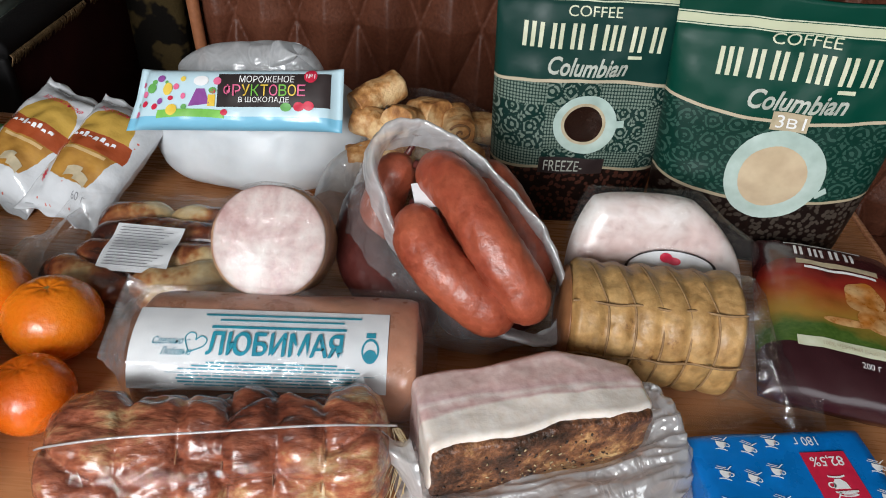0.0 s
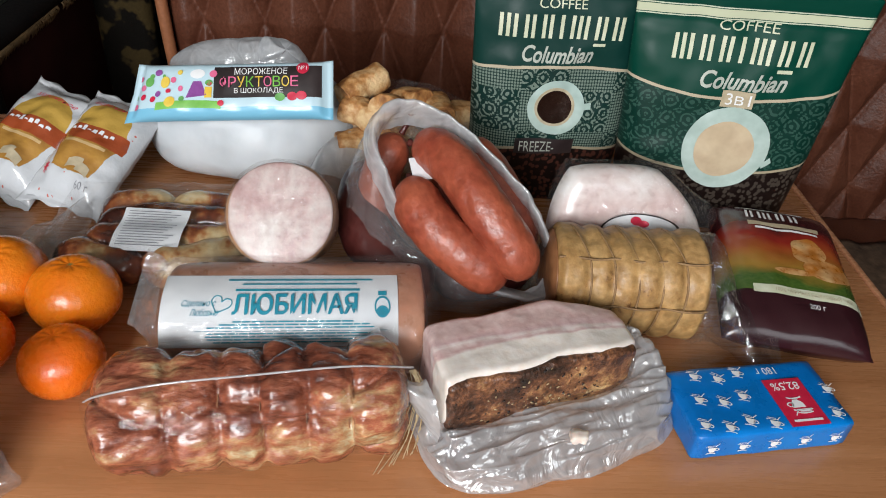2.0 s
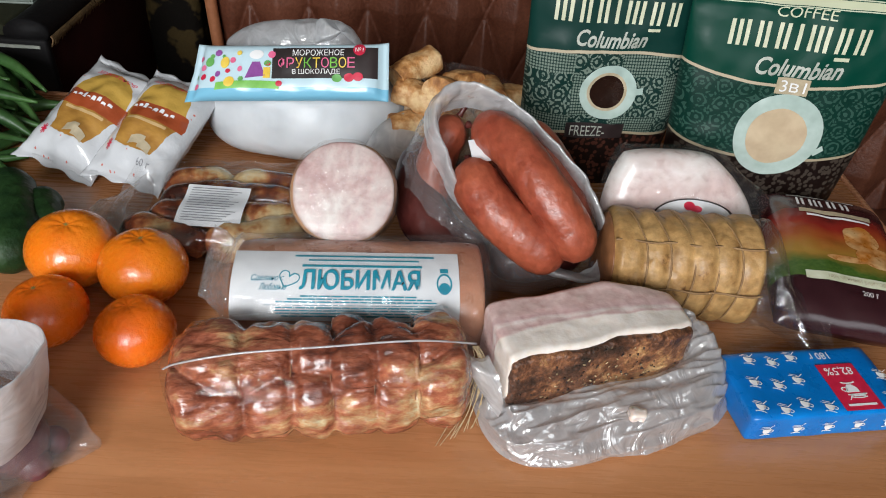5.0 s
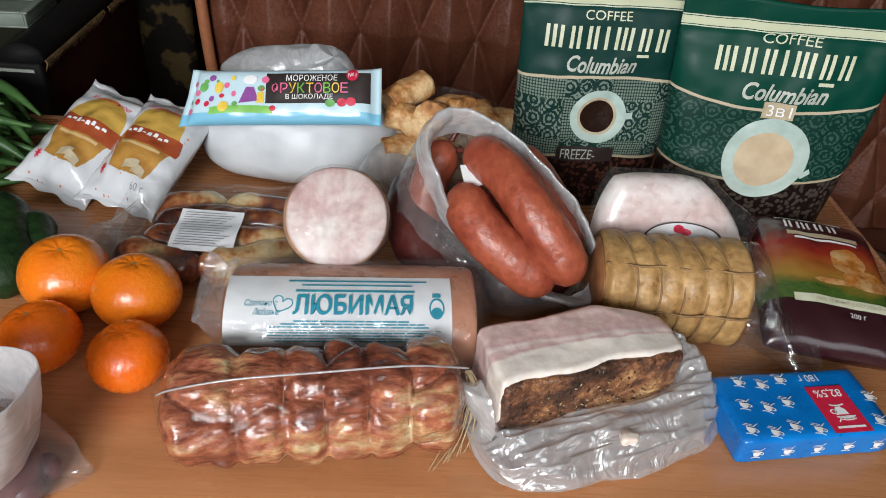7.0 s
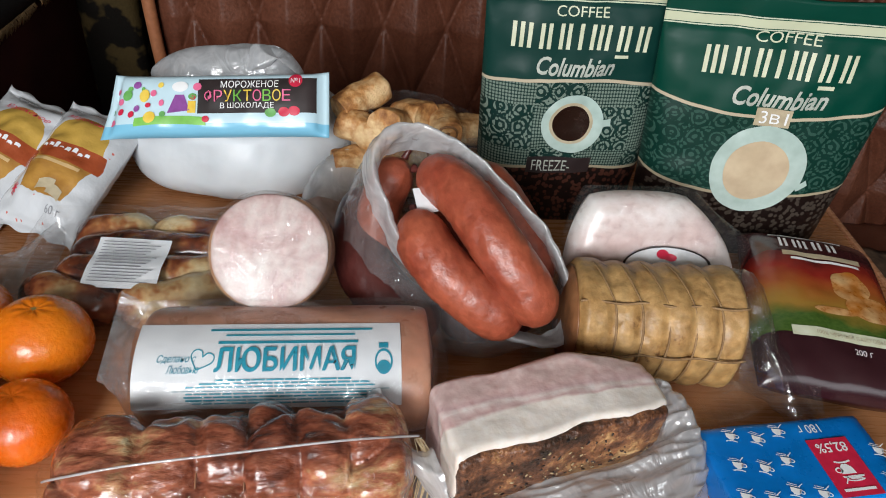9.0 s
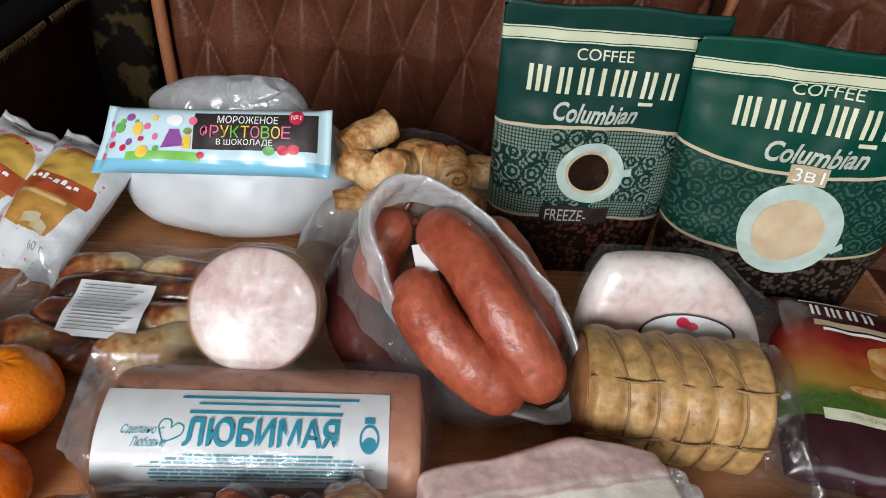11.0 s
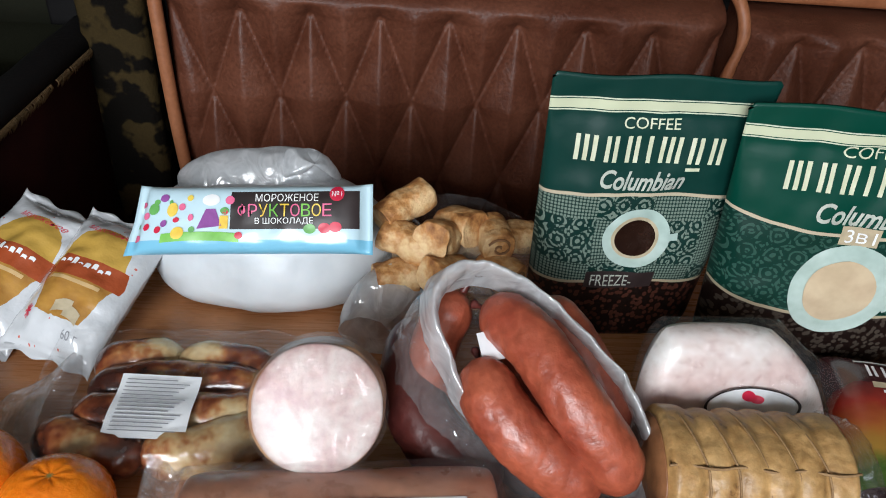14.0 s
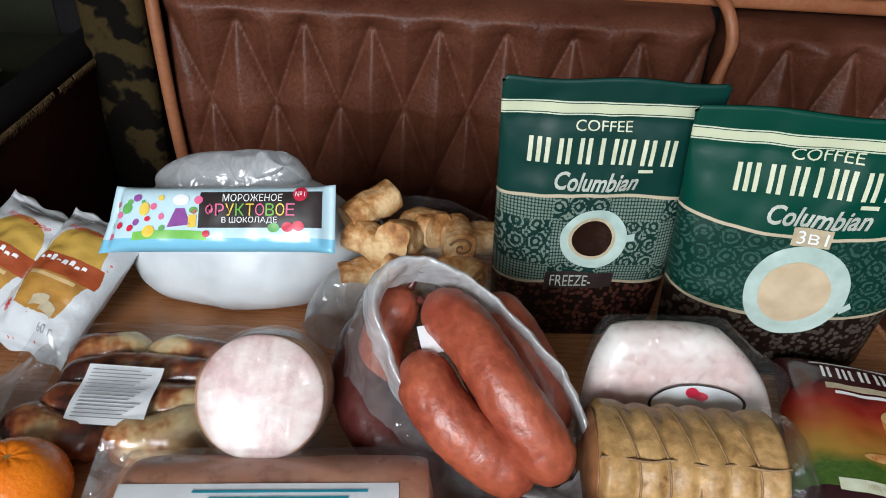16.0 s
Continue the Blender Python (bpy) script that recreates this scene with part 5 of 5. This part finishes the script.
for x, y, rx, ry, mt in ((-0.80, 0.30, 0.035, 0.13, M_leaf), (-0.72, 0.62, 0.028, 0.09, M_lilac), (-0.64, 0.28, 0.035, 0.16, M_yellow), (-0.56, 0.36, 0.022, 0.08, M_pink), (-0.86, 0.10, 0.022, 0.08, M_pink), (-0.84, -0.22, 0.02, 0.08, M_red), (-0.74, -0.3, 0.02, 0.08, M_red), (-0.16, 0.55, 0.03, 0.1, M_pink), (-0.90, -0.55, 0.022, 0.08, M_pink), (-0.08, -0.48, 0.024, 0.08, M_red), (-0.46, -0.30, 0.02, 0.07, M_leaf), (-0.78, 0.50, 0.02, 0.06, M_leaf), (-0.66, 0.50, 0.012, 0.05, M_leaf), (-0.90, 0.42, 0.018, 0.07, M_pink), (-0.50, 0.62, 0.02, 0.07, M_yellow), (-0.48, 0.05, 0.018, 0.08, M_pink), (-0.70, -0.12, 0.02, 0.08, M_lilac), (-0.60, -0.02, 0.02, 0.06, M_red), (-0.92, -0.2, 0.014, 0.06, M_leaf), (-0.20, 0.24, 0.03, 0.08, M_leaf), (-0.195, 0.2, 0.018, 0.06, M_red), (-0.57, -0.40, 0.04, 0.14, M_yellow)):
    part("fruit_print", bs.lay(oval(x, y, rx * 1.3, ry * 1.3, 16, 2), 0.0011), mt, bar)


# ice cream wafer packs
def wafer_print(u, v, math_, mix, scaled, noise_, voronoi):
    w = math_("MULTIPLY", math_("SUBTRACT", noise_(scaled(4, 5), 1.0, 3), 0.5), 0.12)
    du = math_("ABSOLUTE", math_("SUBTRACT", math_("ADD", u, w), 0.52))
    dv = math_("ABSOLUTE", math_("SUBTRACT", math_("ADD", v, w), 0.55))
    narrow = math_("SUBTRACT", 0.37, math_("MULTIPLY", math_("MAXIMUM", math_("SUBTRACT", 0.50, v), 0.0), 0.45))
    ru, rv = math_("DIVIDE", du, 0.37), math_("DIVIDE", math_("MAXIMUM", math_("SUBTRACT", v, 0.58), 0.0), 0.27)
    dome = math_("LESS_THAN", math_("ADD", math_("MULTIPLY", ru, ru), math_("MULTIPLY", rv, rv)), 1.0)
    inside = math_("MULTIPLY", math_("MULTIPLY", math_("LESS_THAN", du, narrow), dome), math_("LESS_THAN", dv, 0.33))
    gold = mix(noise_(scaled(4, 12), 1.0, 5), (0.20, 0.065, 0.014), (0.62, 0.34, 0.07))
    gold = mix(math_("MULTIPLY", math_("GREATER_THAN", v, 0.56), 0.75), gold, (0.56, 0.36, 0.07))
    c = mix(inside, (0.60, 0.61, 0.63), gold)
    red = math_("LESS_THAN", math_("ABSOLUTE", math_("SUBTRACT", math_("ADD", v, math_("MULTIPLY", w, 0.25)), 0.54)), 0.070)
    c = mix(math_("MULTIPLY", red, math_("LESS_THAN", du, 0.40)), c, (0.36, 0.07, 0.022))
    pale = math_("LESS_THAN", math_("ABSOLUTE", math_("SUBTRACT", v, 0.445)), 0.012)
    c = mix(math_("MULTIPLY", pale, math_("LESS_THAN", du, 0.26)), c, (0.62, 0.42, 0.20))
    sprig = math_("LESS_THAN", voronoi(scaled(9, 15), 1.0), 0.10)
    return mix(math_("MULTIPLY", sprig, math_("SUBTRACT", 1.0, inside)), c, (0.6, 0.16, 0.12))


M_wafer = zone_mat("wafer_pack_print", wafer_print, 0.18, 0.8, bump=0.5)


def wafer_pack(m, w, h, label, seed, marks):
    ob = thing("ice_cream_wafer", m, label, "ice cream", "wafer ice creams in white wrappers")
    sh = Sheet(w, h, 0.048, lambda u, v: max(0.0, 1 - abs(u) ** 2.2) ** 0.6 * max(0.0, 1 - (abs(v) / 0.90) ** 3) ** 0.6 if abs(v) < 0.90 else 0.0, 36, 60, lambda u, v: (u * w / 2 * (0.93 + 0.11 * abs(v) ** 4), v * h / 2 * (0.95 + 0.07 * abs(u) ** 3) + 0.002 * math.sin(u * 9) * (abs(v) > 0.98)), 0.0048, 36, seed)
    part("wrapper", sh.mesh(), M_wafer, ob)
    part("heading_text", sh.lay(split_long(words("Мороженое", -0.55, 0.60, 0.55, 0.70, 0.4), 0.08)), M_red, ob)
    for i in range(8):
        part("name_stroke", sh.lay(patch(-0.55 + 0.14 * i, 0.09 + 0.02 * (i % 2), -0.45 + 0.14 * i, 0.13 + 0.025 * (i % 3), 3, 2, 0.01)), M_white, ob)
    part("wafer_picture", sh.lay(merged(patch(-0.10, -0.50, 0.25, -0.36, 5, 3, 0.02, 0.05), patch(0.15, -0.56, 0.48, -0.42, 5, 3, 0.02, -0.06)), 0.0008), M_tan, ob)
    part("star_print", sh.lay(merged(*[moved(patch(-0.012, 0.0, 0.012, 0.085, 1, 2), pose(-0.55, -0.58, 0, 0, 0, 45 * q)) for q in range(8)])), M_red, ob, "red snow star")
    if marks:
        part("weight_text", sh.lay(words("60 г", 0.30, -0.76, 0.62, -0.66)), M_grey, ob)
    return ob


wafer_pack(pose(-0.378, 0.636, 0.035, 24, 10, -21), 0.090, 0.142, "white wrapped wafer ice cream with gold print", 2.0, False)
wafer_pack(pose(-0.308, 0.614, 0.038, 23, 4, -18), 0.084, 0.142, "white wrapped wafer ice cream leaning on another", 7.0, True)

# big tied white bag
flour = thing("white_food_bag", pose(-0.172, 0.685, 0), "full white plastic bag tied with a loose knot", "plastic bag")
part("bag_body", loft([((0, 0, 0.001), (0.05, 0, 0), (0, 0.03, 0)), ((0, 0, 0.004), (0.088, 0, 0), (0, 0.054, 0)), ((0, 0.002, 0.028), (0.106, 0, 0), (0, 0.066, 0)), ((0, 0.002, 0.058), (0.106, 0, 0), (0, 0.062, 0)), ((0.0, 0.006, 0.086), (0.088, 0, 0), (0, 0.046, 0)), ((0.004, 0.010, 0.104), (0.050, 0, 0), (0, 0.030, 0)), ((0.01, 0.012, 0.108), (0.015, 0, 0), (0, 0.012, 0))], 110, 10, 2.2, 0.003, 16, 0.0042, 22, seed=6), M_flour, flour, "taut white plastic")
part("bag_top", loft([((-0.014, 0.012, 0.088), (0.066, 0, 0), (0, 0.028, 0)), ((-0.014, 0.015, 0.104), (0.066, 0, 0.004), (0, 0.024, 0)), ((-0.012, 0.017, 0.117), (0.056, 0, 0.006), (0, 0.018, 0)), ((-0.010, 0.018, 0.124), (0.038, 0, 0.004), (0, 0.010, 0)), ((-0.010, 0.018, 0.126), (0.012, 0, 0.0), (0, 0.004, 0))], 70, 6, 2.2, 0.003, 24, 0.007, 26, caps=(False, True), seed=9), M_bag_thick, flour, "loose gathered top of the bag")
part("bag_knot", loft([((0.016, 0.012, 0.106), (0.014, 0, 0.004), (0, 0.016, 0)), ((0.026, 0.010, 0.120), (0.017, 0, 0.004), (0, 0.015, 0)), ((0.036, 0.012, 0.127), (0.016, 0, -0.006), (0, 0.012, 0)), ((0.048, 0.014, 0.116), (0.015, 0, -0.012), (0, 0.010, 0))], 40, 6, 2, 0.003, 40, 0.006, 40, seed=4), M_bag_thick, flour, "knotted loop")

# bag of pastries
pbag = thing("pastry_bag", pose(0, 0, 0), "clear bag of small golden pastries", "plastic bag")
part("film", loft([((0.0, 0.672, 0.002), (0.05, 0, 0), (0, 0.035, 0)), ((0.0, 0.672, 0.006), (0.068, 0, 0), (0, 0.048, 0)), ((-0.002, 0.672, 0.045), (0.072, 0, 0), (0, 0.052, 0)), ((0.004, 0.676, 0.070), (0.064, 0, -0.003), (0, 0.044, 0)), ((0.006, 0.674, 0.080), (0.060, 0, -0.010), (0, 0.034, 0.004)), ((0.006, 0.672, 0.084), (0.058, 0, -0.012), (0, 0.030, 0.005))], 160, 8, 2.2, 0.004, 24, 0.006, (50, 50, 16), caps=(True, False), seed=2), M_thin, pbag, "thin clear film")
part("bag_end", loft([((-0.050, 0.632, 0.035), (0.03, 0, 0), (0, 0, 0.035)), ((-0.062, 0.618, 0.036), (0.028, 0, 0), (0, 0, 0.032)), ((-0.074, 0.600, 0.030), (0.026, 0, -0.004), (0, 0, 0.026)), ((-0.078, 0.585, 0.022), (0.024, 0, -0.006), (0, 0, 0.018))], 60, 6, 2, 0.003, 30, 0.006, 34, caps=(False, False), seed=14), M_bag_thick, pbag, "twisted bag end")


def pastry(x, y, z, l, r, ry, rz, label, turns=True):
    ob = thing("pastry", pose(x, y, z, 0, ry, rz), label, "pastry", "pastries in the bag")
    part("crust", loft([((-l / 2, 0, 0), (0, r * 0.90, 0), (0, 0, r * 0.80)), ((-l / 2 + 0.001, 0, 0), (0, r * 1.02, 0), (0, 0, r * 0.92)), ((-l * 0.15, 0, 0.001), (0, r * 0.98, 0), (0, 0, r * 0.95)), ((l * 0.2, 0, 0), (0, r * 1.06, 0), (0, 0, r * 1.02)), ((l / 2 - 0.001, 0, 0), (0, r * 1.0, 0), (0, 0, r * 0.92)), ((l / 2, 0, 0), (0, r * 0.88, 0), (0, 0, r * 0.82))], 40, 4, 2.8, 0.0022, 60, 0.0022, 90, seed=x * 50), M_pastry, ob)
    if turns:
        pts = [(l / 2 + 0.0006, r * 0.09 * a * math.cos(a), r * 0.08 * a * math.sin(a)) for a in [0.6 * i for i in range(16)]]
        part("filling", tube(pts, 0.0011, 6, 2), M_filling, ob, "spiral of brown filling")
    return ob


for x, y, z, l, r, ry, rz, words_ in (
        (-0.053, 0.668, 0.098, 0.050, 0.0135, -14, 38, "browned rolled pastry at the back of the bag"),
        (-0.050, 0.640, 0.080, 0.044, 0.0140, 12, -24, "golden rolled pastry in the bag"),
        (-0.024, 0.634, 0.088, 0.032, 0.0155, 24, 62, "pale crumbly pastry on top"),
        (-0.004, 0.660, 0.086, 0.040, 0.0150, 16, 128, "golden rolled pastry in the bag"),
        (0.024, 0.648, 0.084, 0.036, 0.0140, 0, -78, "rolled pastry showing its spiral filling"),
        (-0.016, 0.608, 0.070, 0.038, 0.0150, 18, 35, "pale crumbly pastry near the mouth of the bag"),
        (0.046, 0.668, 0.070, 0.036, 0.0140, 0, 20, "golden rolled pastry in the bag"),
        (-0.058, 0.622, 0.056, 0.036, 0.0140, 0, 15, "golden rolled pastry low in the bag"),
        (0.030, 0.626, 0.062, 0.036, 0.0140, 0, -40, "browned rolled pastry low in the bag"),
        (0.0, 0.668, 0.054, 0.040, 0.018, 0, 0, "golden rolled pastry low in the bag"),
        (-0.036, 0.664, 0.054, 0.040, 0.018, 0, 40, "golden rolled pastry low in the bag"),
        (0.010, 0.640, 0.040, 0.040, 0.018, 0, 80, "golden rolled pastry low in the bag"),
        (-0.02, 0.66, 0.020, 0.050, 0.018, 0, 0, "golden rolled pastry at the bottom"),
        (0.03, 0.66, 0.020, 0.050, 0.018, 0, 30, "golden rolled pastry at the bottom"),
        (-0.05, 0.65, 0.020, 0.040, 0.018, 0, 70, "golden rolled pastry at the bottom")):
    pastry(x, y, z, l, r, ry, rz, words_)

# fried sausages under film with a label
fried = thing("fried_sausage_pack", pose(-0.218, 0.510, 0, 0, 0, 3), "film-wrapped tray of browned fried sausages", "sausage pack")
for x0, y0, x1, y1, bend, r in ((-0.062, 0.032, 0.002, 0.044, 0.006, 0.0165), (-0.002, 0.036, 0.072, 0.026, 0.008, 0.0170), (-0.060, 0.010, 0.068, 0.012, 0.006, 0.0172), (-0.064, -0.012, 0.074, -0.012, -0.004, 0.0180), (-0.078, -0.024, -0.004, -0.046, -0.010, 0.0178), (-0.008, -0.046, 0.078, -0.022, -0.010, 0.0178)):
    part("fried_sausage", sausage([(x0, y0, r), ((2 * x0 + x1) / 3, (2 * y0 + y1) / 3 + bend, r * 1.1), ((x0 + 2 * x1) / 3, (y0 + 2 * y1) / 3 + bend, r * 1.1), (x1, y1, r)], r, 28, amp=0.002, freq=55, crease=0.0012, cfreq=70), M_fried, fried)
fs = Sheet(0.180, 0.130, 0.036, flow(8, 0.5, 8, 0.5), 50, 40, lambda u, v: (u * 0.090 - 0.006 * (u < -0.8), v * 0.066), 0.003, 45, 8, 0.05)
part("film", moved(fs.mesh(), pose(0, 0, 0.0215)), M_tight, fried, "shiny clear film")
part("film_end", loft([((-0.074, -0.004, 0.022), (0, 0.050, 0), (0, 0, 0.020)), ((-0.092, -0.012, 0.016), (0, 0.038, 0), (0, 0, 0.014)), ((-0.106, -0.020, 0.014), (0, 0.030, 0.006), (0, 0, 0.011)), ((-0.116, -0.026, 0.012), (0, 0.028, 0.004), (0, 0, 0.009))], 60, 6, 2, 0.002, 40, 0.006, 45, caps=(False, False), seed=41), M_bag, fried, "loose milky end of the film")
lab = moved(patch(-0.027, -0.028, 0.028, 0.023, 16, 14), pose(-0.003, -0.021, 0.0405, 7, 0, -4))
for v in lab.verts:
    v.co.z += 0.0012 * math.sin(v.co.y * 160)
fried_label = part("label", lab, M_label, fried, "white printed label")
for i in range(14):
    w = 0.022 - 0.006 * ((i * 7) % 4) / 4
    part("text_bar", moved(patch(-0.022, -0.025 + 0.0032 * i, -0.022 + 2 * w, -0.0241 + 0.0032 * i, 10, 1), pose(-0.003, -0.021, 0.0426, 7, 0, -4)), M_grey, fried_label)

# greens at the side of the table
onions = thing("spring_onions", pose(-0.435, 0.60, 0), "bunch of dark green spring onion leaves", "spring onions")
for i in range(40):
    b, l = random.uniform(-0.7, 1.2), random.uniform(0.17, 0.28)
    ex, ey = random.uniform(-0.06, 0.010), random.uniform(-0.09, 0.13)
    x0, y0 = max(ex - l * math.cos(b), -0.16), ey - l * math.sin(b)
    z0, z1 = random.uniform(0.006, 0.02), random.uniform(0.008, 0.055)
    mx, my = (x0 + ex) / 2 + random.uniform(-0.02, 0.02), (y0 + ey) / 2 + random.uniform(-0.02, 0.03)
    w = random.uniform(0.0050, 0.0095)
    part("leaf", tube([(x0, y0, z0), ((x0 + mx) / 2, (y0 + my) / 2, z1 * 0.7 + 0.004), (mx, my, z1), ((ex + mx) / 2, (ey + my) / 2 + 0.004, z1 * 0.9), (ex, ey, max(0.006, z1 * random.uniform(0.3, 1.1)))], [w * 0.9, w, w, w * 0.8, 0.0016], 10, 5), M_green, onions)


def cucumber(pts, r, label):
    ob = thing("cucumber", pose(0, 0, 0), label, "cucumber", "cucumbers")
    part("cucumber_body", sausage(pts, r, 28, amp=0.0016, freq=120), M_cucumber, ob)
    P = [Vector(p) for p in pts]
    d = (P[0] - P[1]).normalized()
    part("stem", tube([P[0], P[0] + d * 0.006], [0.004, 0.003], 8, 2), M_calyx, ob)


cucumber([(-0.425, 0.535, 0.024), (-0.400, 0.500, 0.022), (-0.378, 0.455, 0.021), (-0.372, 0.415, 0.020)], 0.021, "dark green bumpy cucumber beside the mandarins")
cucumber([(-0.385, 0.520, 0.018), (-0.372, 0.490, 0.018), (-0.358, 0.462, 0.017)], 0.0165, "small dark green cucumber")
cucumber([(-0.47, 0.50, 0.022), (-0.44, 0.455, 0.022), (-0.425, 0.40, 0.021)], 0.021, "dark green cucumber lying at the table side")

# bag with purple onions
obag = thing("plastic_bag", pose(0, 0, 0), "milky bag with red onions, its corner trailing", "plastic bag")
part("film", loft([((-0.326, 0.240, 0.001), (0.045, 0, 0), (0, 0.04, 0)), ((-0.326, 0.240, 0.006), (0.060, 0, 0), (0, 0.050, 0)), ((-0.326, 0.242, 0.030), (0.058, 0, 0), (0, 0.048, 0)), ((-0.320, 0.246, 0.048), (0.044, 0, 0), (0, 0.038, 0)), ((-0.316, 0.250, 0.060), (0.040, 0, 0.0), (0, 0.032, 0))], 110, 8, 2.2, 0.003, 24, 0.006, (40, 40, 14), caps=(True, False), seed=21), M_thin, obag, "thin clear film")
part("bag_mouth", loft([((-0.302, 0.252, 0.052), (0.036, 0, 0), (0, 0.028, 0)), ((-0.300, 0.252, 0.070), (0.040, 0, 0.0), (0, 0.030, 0)), ((-0.300, 0.252, 0.086), (0.045, 0, 0.004), (0, 0.032, 0)), ((-0.300, 0.252, 0.088), (0.048, 0, 0.005), (0, 0.034, 0)), ((-0.303, 0.251, 0.066), (0.047, 0, 0.002), (0, 0.036, 0)), ((-0.310, 0.250, 0.036), (0.045, 0, 0.0), (0, 0.038, 0))], 110, 6, 2.8, 0.003, 24, 0.004, (34, 34, 16), caps=(False, False), seed=23), M_bag_thick, obag, "folded white mouth of the bag")
part("bag_corner", loft([((-0.292, 0.246, 0.032), (0, 0.044, 0), (0, 0, 0.031)), ((-0.272, 0.252, 0.023), (0, 0.034, 0), (0, 0, 0.022)), ((-0.254, 0.259, 0.012), (0, 0.018, 0), (0, 0, 0.011)), ((-0.239, 0.261, 0.003), (0, 0.003, 0), (0, 0, 0.002))], 50, 6, 2, 0.002, 40, 0.004, 50, caps=(False, True), seed=25), M_thin, obag, "trailing corner of the bag")
for x, y, r in ((-0.284, 0.248, 0.022), (-0.345, 0.240, 0.029), (-0.318, 0.276, 0.018), (-0.300, 0.205, 0.021), (-0.266, 0.259, 0.0095), (-0.270, 0.240, 0.0110)):
    ob = thing("red_onion", pose(x, y, 0.002), "small purple-red onion inside the bag", "onion", "onions in the bag")
    part("bulb", loft([((0, 0, 0), (r * 0.3, 0, 0), (0, r * 0.3, 0)), ((0, 0, r * 0.25), (r * 0.8, 0, 0), (0, r * 0.8, 0)), ((0, 0, r * 0.9), (r, 0, 0), (0, r, 0)), ((0, 0, r * 1.5), (r * 0.72, 0, 0), (0, r * 0.72, 0)), ((0, 0, r * 1.85), (r * 0.15, 0, 0), (0, r * 0.15, 0))], 28, 5, 2, 0.001, 40), M_onion, ob)
crumb = thing("fat_crumb", pose(0.112, 0.283, 0.030), "yellowish crumb of fat on the bag", "crumb")
part("crumb", block(-0.006, -0.005, 0, 0.006, 0.005, 0.008, 5, 0.003, 0.002, 150), M_fat, crumb)
